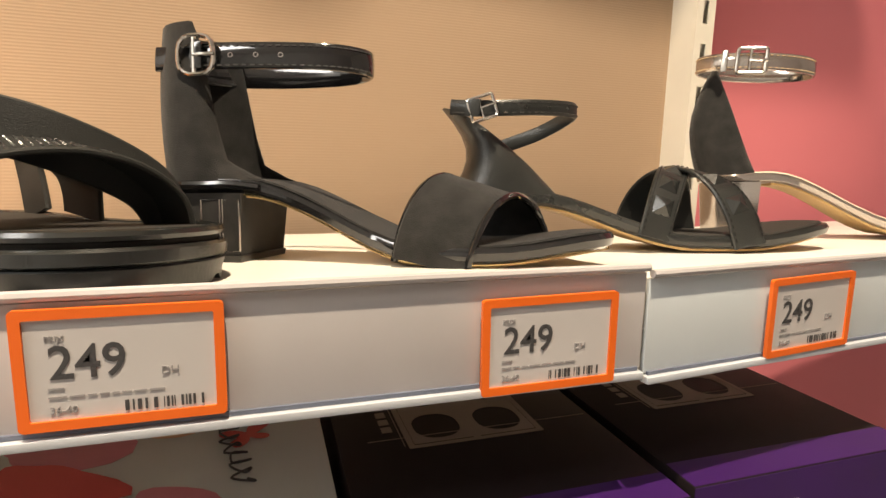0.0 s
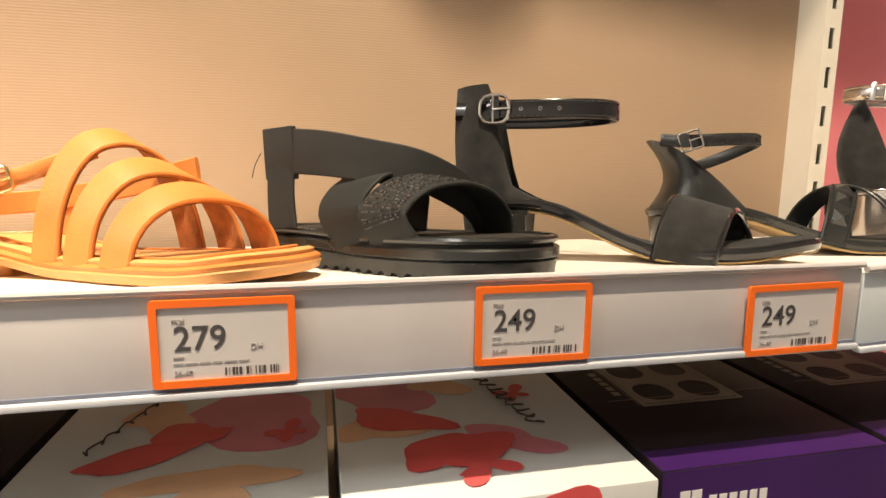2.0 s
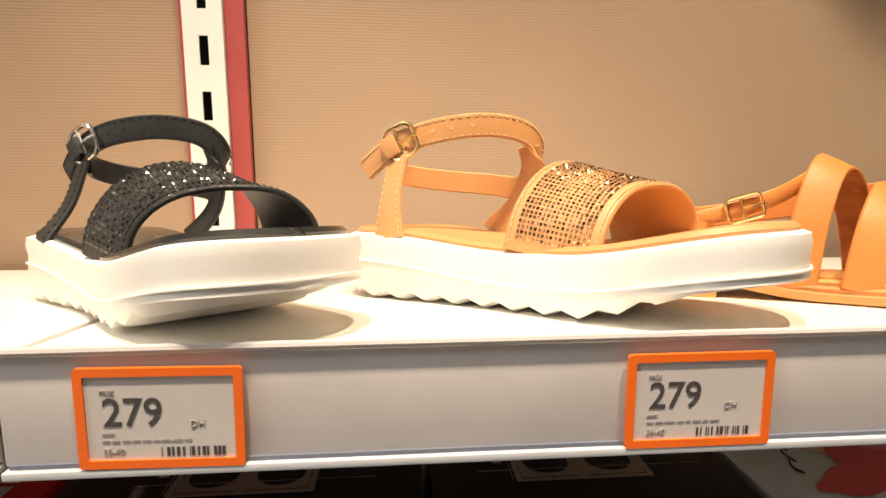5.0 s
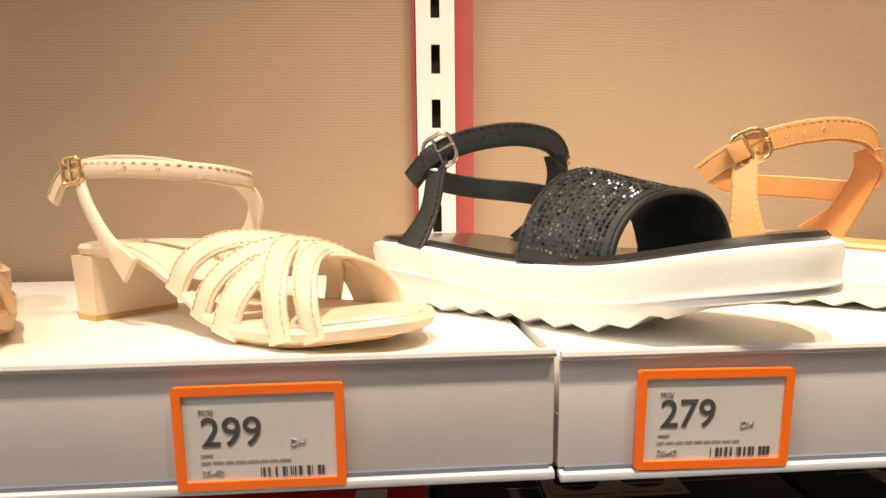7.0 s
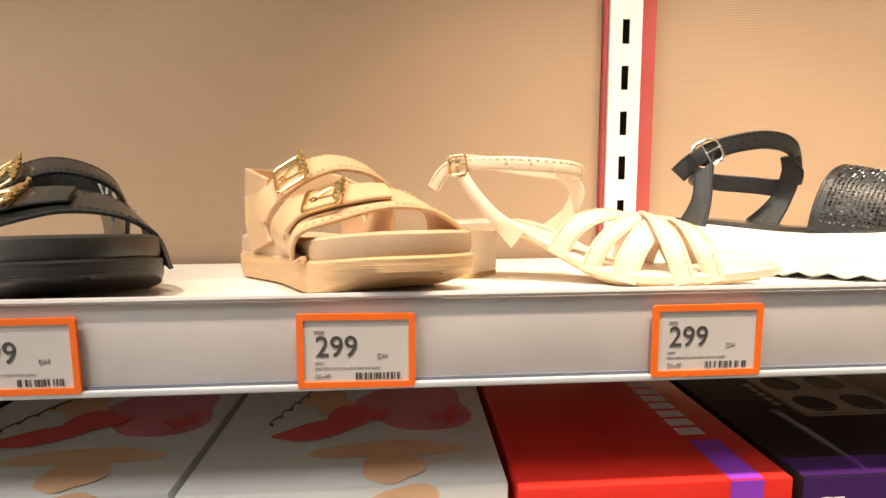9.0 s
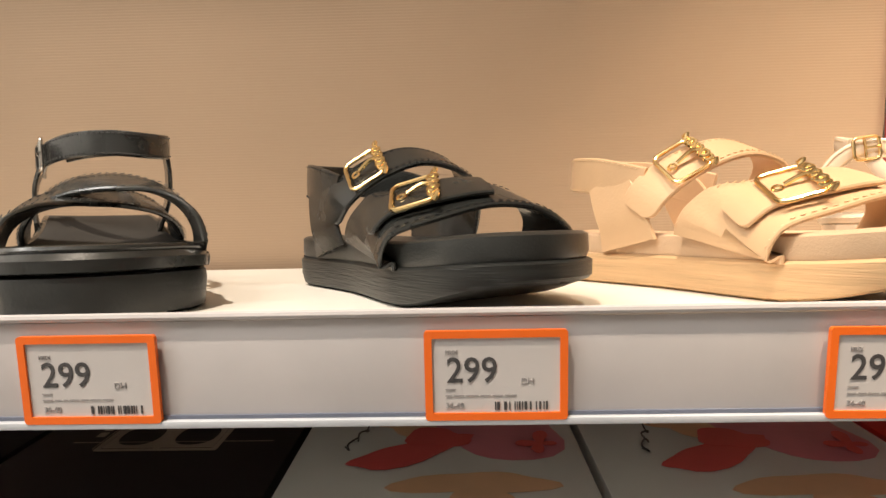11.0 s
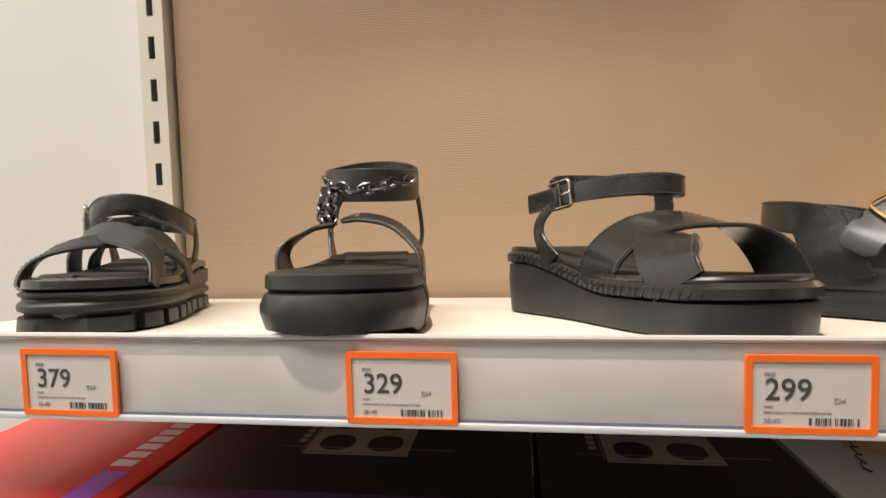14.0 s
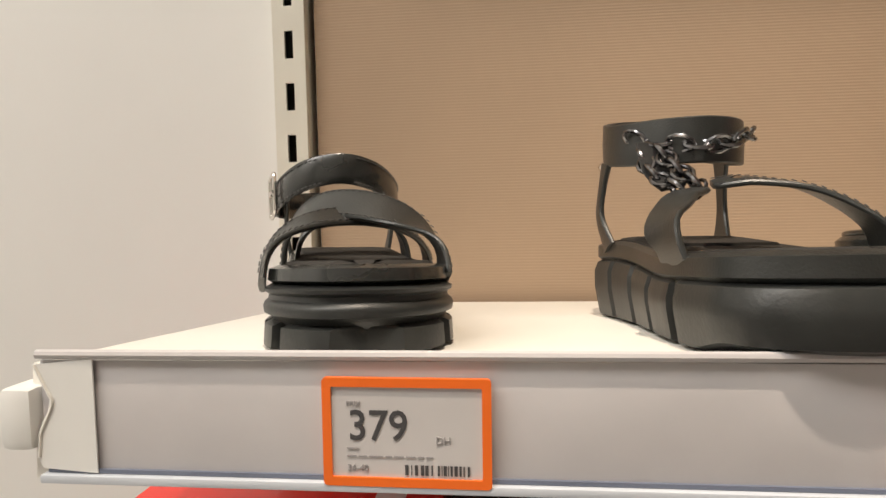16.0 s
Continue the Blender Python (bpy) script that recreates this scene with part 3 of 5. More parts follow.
def price_tag(price, x, z, lean=0.0, turn=0.0, y=-0.0022):
    """A price card in an orange plastic frame; x runs along the card, its face towards -y."""
    w, h = 0.0612, 0.0398
    ob = new("price_tag")
    ob.matrix_world = pose(x, y, z, 90, 0, turn) @ pose(0, 0, 0, 0, 0, lean)
    tagged(ob, "orange-framed white price card reading %s DH on the rail" % price, "price tag", "price tags")
    part("card", plate(rounded_rect(w - 0.003, h - 0.003, 0.001, 2), 0.0, 0.0007), TAG_PAPER, ob, "white paper card")
    outer = rounded_rect(w, h, 0.0016, 4)
    inner = rounded_rect(w - 0.0066, h - 0.0066, 0.0006, 4)
    part("frame", ring_plate(outer, inner, -0.0004, 0.0016), ORANGE, ob, "orange plastic frame")

    def put(name, shape, px, py, mat):
        ob2 = part(name, moved(shape, Matrix.Translation((px, py, 0.0009))), mat, ob)
        if name in ("barcode", "barcode_digits", "small_print"):
            ob2["kind"] = "stuff"

    big = lettering(price, 0.0158, 0.0001, 0.00014)
    big = [Vector((v.x * 0.94, v.y, v.z)) for v in big[0]], big[1]
    put("price_number", big, -w / 2 + 0.0092, h / 2 - 0.0228, INK)
    put("currency_word", lettering("DH", 0.0038), -w / 2 + 0.0412, h / 2 - 0.0238, GREY_INK)
    put("heading_word", lettering("PRIX", 0.0026), -w / 2 + 0.0088, h / 2 - 0.0104, GREY_INK)
    put("size_range", lettering("36-40", 0.0034), -w / 2 + 0.0088, h / 2 - 0.0343, GREY_INK)
    rng = random.Random(price + str(round(x, 2)))
    words, cx = [], 0.0
    while cx < 0.031:
        l = rng.uniform(0.002, 0.0055)
        words.append(block(cx, cx + l, -0.00035, 0.00025, 0, 0.00015))
        cx += l + 0.0008
    put("small_print", merged(*words, block(0, 0.0045, 0.0025, 0.0031, 0, 0.00015)), -w / 2 + 0.0088, h / 2 - 0.0288, GREY_INK)
    bars, cx = [], 0.0
    while cx < 0.0235:
        l = rng.choice((0.0003, 0.0005, 0.0008, 0.0012))
        bars.append(block(cx, cx + l, 0, 0.0037, 0, 0.00015))
        cx += l + rng.choice((0.0004, 0.0006, 0.0010, 0.0018))
    put("barcode", merged(*bars), w / 2 - 0.0312, -h / 2 + 0.0044, INK)
    put("barcode_digits", merged(*[block(0.0018 * k, 0.0018 * k + 0.0012, -0.0012, -0.0004, 0, 0.00015) for k in range(14)]), w / 2 - 0.0318, -h / 2 + 0.0039, GREY_INK)
    return ob


TAGS = [("249", 0.7190, 1.1628, 0.6), ("249", 0.5640, 1.1682, -0.2), ("279", 0.4178, 1.1680, 0.0), ("279", 0.2130, 1.1650, 0.0),
        ("279", 0.0012, 1.1655, -0.8), ("299", -0.1700, 1.1655, 0.0), ("299", -0.3593, 1.1648, -0.6), ("299", -0.5295, 1.1660, 0.0),
        ("299", -0.7068, 1.1662, 0.0), ("329", -0.9130, 1.1660, 0.0), ("379", -1.1115, 1.1660, -0.3)]
for price, x, z, lean in TAGS:
    price_tag(price, x, z, lean)
far_tag = price_tag("249", 0.7675 + 0.104 * math.cos(radians(5)), 1.1625, 1.0, 5.0, 0.104 * math.sin(radians(5)) - 0.0024)

# ---- shoe boxes on the shelf below ----
setting_shelf = shelf_deck("lower_shelf", -1.33, 0.985, 0.957, "white lower shelf loaded with shoe boxes", 0.0, 0.342, 0.0)
BOX_TOP = 1.078


def blob(cx, cy, rx, ry, wob, seed, n=26, turn=0.0):
    rng = random.Random(seed)
    ph = [rng.uniform(0, 6.28) for _ in range(4)]
    pts = []
    for k in range(n):
        a = 2 * math.pi * k / n
        r = 1 + wob * (math.sin(2 * a + ph[0]) + 0.6 * math.sin(3 * a + ph[1]) + 0.35 * math.sin(5 * a + ph[2]))
        x, y = rx * r * math.cos(a), ry * r * math.sin(a)
        pts.append((cx + x * math.cos(turn) - y * math.sin(turn), cy + x * math.sin(turn) + y * math.cos(turn)))
    return pts


def wing_pair(cx, cy, size, turn):
    """A butterfly's outline: two upper and two lower wings."""
    pts = []
    for k in range(48):
        a = 2 * math.pi * k / 48
        r = size * (0.28 + 0.75 * abs(math.sin(a * 2 + 0.5)) ** 1.3) * (1.0 if math.sin(a) > 0 else 0.72) * (0.55 + 0.45 * abs(math.cos(a)))
        pts.append((cx + r * math.cos(a + turn), cy + r * math.sin(a + turn)))
    return pts


def flat(points, level):
    return plate(points, 0.00015 * level, 0.00015 * level + 0.00012)


def shoe_box(kind, x0, x1, y0, y1, label, group, turn=0.0, top=BOX_TOP, flipped=False):
    """A lidded card box; its own print on the lid."""
    w, d = x1 - x0 - 0.003, y1 - y0
    ob = new("shoe_box")
    ob.matrix_world = pose(x0 + 0.0015, y0, top, 0, 0, turn)
    tagged(ob, label, "shoe box", group)
    card = {"white": BOX_WHITE, "black": BOX_BLACK, "red": BOX_RED}[kind]
    side = {"white": BOX_WHITE, "black": BOX_PURPLE, "red": BOX_RED}[kind]
    lid = part("lid", block(0, w, 0, d, -0.040, 0, 0.0012), card, ob, {"black": "black lid with a purple front"}.get(kind, ""))
    part("body", block(0.0015, w - 0.0015, 0.0015, d - 0.0015, -0.12, -0.0405, 0.0008), side, ob)

    def put(name, shape, mat, m=None):
        ob2 = part(name, moved(shape, m if m else Matrix.Translation((0, 0, 0.0001))), mat, lid)
        if name.endswith(("print", "lines", "emblem", "petals", "cross")):
            ob2["kind"] = "stuff"

    front = pose(0, -0.0001, -0.040, 90)
    rng = random.Random(round(x0 * 100))
    if kind == "black":
        put("purple_band", block(0.0006, w - 0.0006, 0.0006, 0.022, 0.0, 0.0002), BOX_PURPLE)
        put("purple_front", block(0.0003, w - 0.0003, 0.0002, 0.0396, 0, 0.0003), BOX_PURPLE, front)
        cx, cy, s = w * 0.5, 0.122, 0.041
        ow = rounded_rect(2 * s, 2.1 * s, 0.001, 4)
        iw = rounded_rect(2 * s - 0.007, 2.1 * s - 0.006, 0.001, 4)
        lm = Matrix.Translation((cx, cy, 0))
        put("emblem_border", moved(ring_plate(ow, iw, 0.0001, 0.0003), lm), PRINT_GOLD)
        cross = merged(block(-0.0022, 0.0022, -1.0 * s, 1.0 * s, 0.0001, 0.0003), block(-0.95 * s, 0.95 * s, -0.002, 0.002, 0.0001, 0.0003))
        put("emblem_cross", moved(cross, lm), PRINT_GOLD)
        petals = [ring_plate([(sx * 0.475 * s + px, sy * 0.50 * s + py) for px, py in rounded_rect(0.86 * s, 0.90 * s, 0.0005, 5)],
                             [(sx * 0.475 * s + px, sy * 0.50 * s + py) for px, py in rounded_rect(0.68 * s, 0.72 * s, 0.30 * s, 5)], 0.0001, 0.00028)
                  for sx in (-1, 1) for sy in (-1, 1)]
        put("emblem_petals", moved(merged(*petals), lm), PRINT_GOLD)
        bars = [block(cx - 0.052, cx - 0.046, cy - 0.022 + 0.0095 * k, cy - 0.0155 + 0.0095 * k, 0, 0.0002) for k in range(5)]
        put("name_print", merged(*bars), PRINT_GOLD)
        put("hair_lines", merged(block(cx - 0.043, cx - 0.0425, cy - 0.04, cy + 0.05, 0, 0.0002), block(cx - 0.062, cx + 0.075, cy - 0.0305, cy - 0.030, 0, 0.0002)), PRINT_GOLD)
        icon = [block(0.012 + 0.0075 * a, 0.0185 + 0.0075 * a, 0.013 + 0.0075 * b, 0.0195 + 0.0075 * b, 0.0004, 0.0006) for a in (0, 1) for b in (0, 1)]
        put("front_emblem", merged(*icon), PRINT_WHITE, front)
        put("front_name_print", merged(*[block(0.031 + 0.0068 * k, 0.036 + 0.0068 * k, 0.0155, 0.0225, 0.0004, 0.0006) for k in range(6)]), PRINT_WHITE, front)
    elif kind == "white":
        spec = [(PRINT_PINK, blob(w * 0.72, 0.118, 0.046, 0.042, 0.13, 5), 1), (PRINT_PINK, blob(w * 0.55, 0.190, 0.040, 0.040, 0.2, 9), 2),
                (PRINT_ORANGE, blob(w * 0.62, 0.046, 0.040, 0.013, 0.2, 3), 3), (PRINT_ORANGE, blob(w * 0.64, 0.022, 0.017, 0.020, 0.15, 4), 4),
                (PRINT_ORANGE, blob(w * 0.36, 0.130, 0.020, 0.026, 0.25, 12), 5), (PRINT_RED, blob(w * 0.40, 0.082, 0.040, 0.013, 0.22, 15, turn=0.35), 6),
                (PRINT_RED, blob(w * 0.49, 0.102, 0.018, 0.016, 0.2, 16), 7), (PRINT_RED, wing_pair(w * 0.86, 0.092, 0.019, 0.9), 8),
                (PRINT_RED, wing_pair(w * 0.22, 0.170, 0.018, 1.2), 9), (PRINT_RED, blob(w * 0.80, 0.172, 0.026, 0.014, 0.2, 18, turn=-0.5), 10)]
        if flipped:
            spec = [(PRINT_PINK, blob(w * 0.20, 0.150, 0.040, 0.036, 0.18, 5), 1), (PRINT_PINK, blob(w * 0.62, 0.060, 0.030, 0.014, 0.2, 9, turn=-0.5), 2),
                    (PRINT_ORANGE, blob(w * 0.16, 0.088, 0.026, 0.018, 0.25, 3), 3), (PRINT_ORANGE, blob(w * 0.46, 0.150, 0.020, 0.018, 0.25, 12), 4),
                    (PRINT_RED, blob(w * 0.24, 0.098, 0.034, 0.015, 0.25, 15, turn=-0.7), 5), (PRINT_RED, blob(w * 0.40, 0.054, 0.030, 0.020, 0.25, 16, turn=0.4), 6),
                    (PRINT_RED, wing_pair(w * 0.48, 0.034, 0.036, 0.5), 7), (PRINT_RED, wing_pair(w * 0.76, 0.122, 0.020, 0.6), 8)]
        for mat, pts, level in spec:
            pts = [(min(max(px, 0.001), w - 0.001), min(max(py, 0.001), d - 0.001)) for px, py in pts]
            put("printed_wing", flat(pts, level), mat)
        script = [(w * 0.17 + 0.0016 * k + 0.0022 * math.sin(k * 2.3), 0.082 + 0.0046 * k + 0.0052 * math.cos(k * 2.3), 0.0022) for k in range(26)]
        if flipped:
            script = [(w * 0.66 + 0.0007 * (25 - k) + 0.0062 * math.sin(k * 2.3), 0.072 + 0.0034 * k + 0.0040 * math.cos(k * 2.3), 0.0022) for k in range(26)]
        put("script_line", tube(script, 0.0006, False, 5, 4), INK)
        put("printed_wing", moved(plate(blob(w * 0.66, 0.026, 0.024, 0.017, 0.2, 21), 0, 0.0002), Matrix.Identity(4)), PRINT_RED if flipped else PRINT_ORANGE, front)
        put("printed_wing", plate(wing_pair(w * 0.30, 0.020, 0.013, 0.4), 0, 0.0003), PRINT_RED, front)
    else:
        bars = merged(*[block(w - 0.040, w - 0.022, 0.058 + 0.0145 * k, 0.0685 + 0.0145 * k, 0, 0.0002) for k in range(7)])
        put("name_print", bars, PRINT_WHITE)
        put("violet_stripe", block(w - 0.038, w - 0.018, 0.0008, 0.050, 0, 0.0002), PRINT_VIOLET)
        put("violet_stripe", block(w - 0.038, w - 0.018, 0.0004, 0.0396, 0, 0.0003), PRINT_VIOLET, front)
        put("front_name_print", merged(*[block(0.030 + 0.0155 * k, 0.041 + 0.0155 * k, 0.008, 0.026, 0, 0.0003) for k in range(5)]), PRINT_WHITE, front)
    return ob


WL, BL, RL = "white card shoe box printed with red butterflies", "black card shoe box with purple front", "bright red card shoe box with violet stripe"
BOXES = [("red", -1.300, -1.111, 0.016, RL), ("black", -1.109, -0.840, 0.026, "wide black card shoe box with purple front"), ("black", -0.838, -0.654, 0.028, BL),
         ("white", -0.652, -0.468, 0.018, WL), ("white", -0.466, -0.274, 0.013, WL), ("red", -0.272, -0.106, 0.006, RL), ("black", -0.103, 0.105, 0.006, BL),
         ("black", 0.107, 0.291, 0.006, BL), ("white", 0.294, 0.463, -0.006, WL), ("white", 0.466, 0.639, -0.008, WL), ("black", 0.642, 0.802, -0.002, BL),
         ("black", 0.806, 0.968, 0.004, BL)]
for kind, x0, x1, y, label in BOXES:
    shoe_box(kind, x0, x1, y, y + 0.30, label, "shoe boxes under the shelf", flipped=x0 == 0.466)


# ---- shelf above ----
shelf_deck("upper_shelf", -1.262, 1.08, 2.26, "white upper shelf above the sandals", 0.01, 0.342, 0.0)

# ---- sandals ----


def stuff(name, shape, mat, parent, label=""):
    return tagged(part(name, shape, mat, parent, label), "", "", "", "stuff")


def add_buckle(thing, band, u, w, h, r, mat, label, corner=0.25, lift=0.0012, turn=0.0, side=0.0):
    return part("buckle", moved(buckle_shape(w, h, r, True, corner), band.at(u, side, lift) @ pose(0, 0, 0, 0, 0, turn)), mat, thing, label)


def add_holes(thing, band, us, r, mat):
    part("eyelets", merged(*[moved(eyelet(r), band.at(u, 0, 0.0001)) for u in us]), mat, thing)


def low_heel_bed(high, low, tip, a=0.2, b=0.62):
    return lambda s: high - (high - low) * smoothstep(a, b, s) + tip * smoothstep(0.75, 1.0, s)


def block_heel_base(thing, last, heel_h, heel_len, plate_t, cover, bed_mat, heel_mat, under):
    """Sole plate, lining and block heel that the dress sandals share."""
    bed = last.bed
    part("outsole", last.slab([(-0.003, lambda s: bed(s) - plate_t - 0.002), (0.0, lambda s: bed(s) - plate_t), (0.0008, lambda s: bed(s) - plate_t * 0.4), (-0.0004, lambda s: bed(s))]), cover, thing)
    part("footbed", last.slab([(-0.0024, lambda s: bed(s) + 0.0001), (-0.0030, lambda s: bed(s) + 0.0011)]), bed_mat, thing)
    part("underside", last.slab([(-0.0045, lambda s: bed(s) - plate_t - 0.0034), (-0.0042, lambda s: bed(s) - plate_t - 0.0019)], 30, 0.2, 0.97), under, thing, "pale tan underside of the sole")
    heel = part("heel", heel_block(0.002, heel_len, last.half(0.14) * 0.96, lambda x: bed(x / last.length) - plate_t - 0.001, 0.9, z0=0.0035), heel_mat, thing)
    part("top_piece", heel_block(0.0035, heel_len - 0.0015, last.half(0.14) * 0.9, lambda x: 0.0034, 0.98), BLACK_RUBBER if under is INSOLE_TAN and cover is not CREAM_LEATHER else INSOLE_TAN, thing)
    return heel


def ankle_loop(cx, cy, rx, ry, z, pitch, width, thick=0.002, n=12, a0=0.0, a1=360.0, sag=0.0):
    """A strap round the ankle; pitch raises its front, in metres."""
    pts = []
    for k in range(n + (0 if a1 - a0 >= 360 else 1)):
        a = radians(a0 + (a1 - a0) * k / n)
        pts.append((cx + rx * math.cos(a), cy + ry * math.sin(a), z + pitch * math.cos(a) + sag * math.cos(2 * a)))
    return Band(pts, (0.05, 0, 1), width, thick, 4, closed=a1 - a0 >= 360, centre=(cx, cy, z))


def block_heel_sandal():
    """Suede toe band, closed suede back and patent ankle strap on a low block heel."""
    ob, L = shoe("block_heel_sandal", "black suede block-heel sandal with patent ankle strap", (0.564, 0.144), (0.773, 0.037))
    last = Last(L, low_heel_bed(0.0425, 0.0095, 0.006), heel=0.029, waist=0.026, ball=0.040, toe=0.034, round_toe=0.26)
    heel = block_heel_base(ob, last, 0.045, 0.052, 0.006, BLACK_PATENT, BLACK_SUEDE, BLACK_SUEDE, INSOLE_TAN)
    y = -last.half(0.14) * 0.96 + last.mid(0.1)
    frames = []
    for x0, x1 in ((0.030, 0.040), (0.0415, 0.0505)):
        frames.append(tube([(x0, y - 0.0006, 0.006), (x1, y - 0.0006, 0.006), (x1, y - 0.0006, 0.032), (x0, y - 0.0006, 0.032)], 0.0005, True, 6, 1, False))
    part("heel_trim", merged(*frames), SILVER, heel, "thin bright piping framing the heel")
    part("back_counter", counter_shell(last, 0.080, 0.25, 0.002, -0.02, 0.003, 2.6, 40, True), BLACK_SUEDE, ob, "tall suede heel counter")
    part("heel_seat_rim", tube([(L * q, last.mid(q) + w * last.half(q) * 1.03, last.bed(q) - 0.003) for q, w in [(0.26, -1), (0.2, -1), (0.14, -1), (0.08, -1), (0.03, -1), (0.006, -0.4), (0.006, 0.4), (0.03, 1), (0.08, 1), (0.14, 1), (0.2, 1), (0.26, 1)]], 0.0024, False, 8, 4), BLACK_PATENT, ob, "glossy band round the heel seat")
    part("gold_line", last.rim(-0.001, -0.0078, 0.0005, 30, 5), GOLD, ob, "thin gilt line under the bed")
    toe = last.arch(0.635, 0.80, 0.0285, 0.037, 18, 0.003, 0.54, 0.0, 0.009)
    part("toe_band", toe.solid(), BLACK_SUEDE, ob)
    for side in (-1, 1):
        edge = last.arch(0.635 + side * 0.076, 0.80 + side * 0.076, 0.0287 - side * 0.0054, 0.0035, 18, 0.0034, 0.54, 0.0003, 0.009)
        part("patent_trim", edge.solid(), BLACK_PATENT, ob, "glossy patent binding")
    strap = Band([(x, y, 0.1035 - 0.02 * (x - 0.05)) for x, y in ((0.111, 0.006), (0.100, -0.012), (0.070, -0.020), (0.035, -0.022), (0.014, -0.017), (0.007, 0.004), (0.020, 0.024), (0.055, 0.030), (0.092, 0.024))], (0, 0, 1), 0.0130, 0.002, 5, True, (0.055, 0.004, 0.103))
    part("ankle_strap", strap.solid(), BLACK_PATENT, ob, "glossy black ankle strap")
    stuff("stitching", strap.stitches(), THREAD_GREY, ob)
    tail = Band([(0.034, -0.0190, 0.1035), (0.016, -0.0180, 0.1040), (0.000, -0.0140, 0.1055)], (0, 0, 1), 0.0125, 0.002, 5, centre=(0.05, 0.05, 0.1))
    part("strap_tail", tail.solid(), BLACK_PATENT, ob)
    u = 0.365
    add_buckle(ob, strap, u, 0.0200, 0.0190, 0.0013, SILVER, "oval silver buckle", 0.36, 0.0022)
    part("strap_keeper", moved(block(-0.003, 0.0035, -0.0066, 0.0066, -0.0005, 0.0016, 0.0006), strap.at(u, 0, 0.0012)), BLACK_PATENT, ob)
    add_holes(ob, strap, (0.30, 0.26, 0.22), 0.0011, SILVER)
    return ob


block_heel_sandal()


def studded_sandal():
    """Two crossed toe straps with pyramid studs, a scooped back and a thin ankle strap."""
    ob, L = shoe("studded_sandal", "black leather low-heel sandal with pyramid studs", (0.722, 0.150), (0.962, 0.078))
    last = Last(L, low_heel_bed(0.036, 0.009, 0.007), heel=0.030, waist=0.027, ball=0.041, toe=0.036, round_toe=0.26)
    block_heel_base(ob, last, 0.03, 0.056, 0.006, BLACK_SMOOTH, FOOTBED_DARK, BLACK_SMOOTH, INSOLE_TAN)
    part("back_counter", counter_shell(last, 0.054, 0.28, 0.002, -0.02, -0.016, 2.2), BLACK_LEATHER, ob, "scooped leather heel counter")
    for near, far, h, us in ((0.51, 0.71, 0.040, (0.14, 0.27, 0.42)), (0.73, 0.53, 0.0405, (0.17, 0.32))):
        band = last.arch(near, far, h, 0.0195, 16, 0.0026, 0.52, 0.001, 0.006)
        strap = part("toe_strap", band.solid(), BLACK_LEATHER, ob)
        stuff("stitching", band.stitches(), THREAD_DARK, strap)
        for u in us:
            part("stud", moved(pyramid(0.0058, 0.0036), band.at(u)), BLACK_SMOOTH, strap, "black pyramid stud")
    loop = Band([(0.004, -0.020, 0.088), (0.022, -0.029, 0.086), (0.055, -0.026, 0.087), (0.081, -0.010, 0.088), (0.083, 0.004, 0.086), (0.066, 0.022, 0.077), (0.040, 0.030, 0.068)],
                (0.0, 0, 1), 0.0095, 0.002, 6, centre=(0.045, 0.002, 0.08))
    part("ankle_strap", loop.solid(), BLACK_LEATHER, ob)
    stuff("stitching", loop.stitches(), THREAD_GREY, ob)
    add_buckle(ob, loop, 0.17, 0.0155, 0.0135, 0.0010, SILVER, "square silver buckle", 0.12, 0.0014, 18)
    part("strap_keeper", moved(block(-0.005, 0.004, -0.0052, 0.0052, 0, 0.003, 0.0009), loop.at(0.14)), BLACK_LEATHER, ob)
    add_holes(ob, loop, (0.30, 0.38, 0.46), 0.0009, BLACK_SMOOTH)
    return ob


studded_sandal()


def mirror_heel_sandal():
    """Black suede back, mirror-silver straps and bed edge, block heel."""
    ob, L = shoe("silver_strap_sandal", "black suede heel sandal with mirror-silver straps", (0.962, 0.190), (1.165, 0.060))
    last = Last(L, low_heel_bed(0.052, 0.011, 0.006), heel=0.028, waist=0.025, ball=0.039, toe=0.034, round_toe=0.25)
    block_heel_base(ob, last, 0.047, 0.042, 0.006, MIRROR_STRAP, CREAM_LEATHER, MIRROR_STRAP, INSOLE_TAN)
    part("back_counter", counter_shell(last, 0.088, 0.16, 0.002, 0.10, 0.012, 1.6), BLACK_SUEDE, ob, "black suede heel counter")
    strap = ankle_loop(0.040, 0.0, 0.043, 0.025, 0.1380, -0.004, 0.0130)
    part("ankle_strap", strap.solid(), MIRROR_STRAP, ob, "mirror-silver ankle strap")
    stuff("stitching", strap.stitches(), THREAD_PALE, ob)
    add_buckle(ob, strap, 0.735, 0.020, 0.0185, 0.0016, SILVER, "large square silver buckle", 0.1)
    part("strap_keeper", moved(block(-0.0022, 0.0022, -0.0085, 0.0085, 0, 0.0024, 0.0006), strap.at(0.66)), SILVER, ob)
    toe = last.arch(0.66, 0.74, 0.034, 0.034, 20, 0.0024, 0.55, 0.002, 0.01)
    part("toe_band", toe.solid(), MIRROR_STRAP, ob)
    return ob


mirror_heel_sandal()


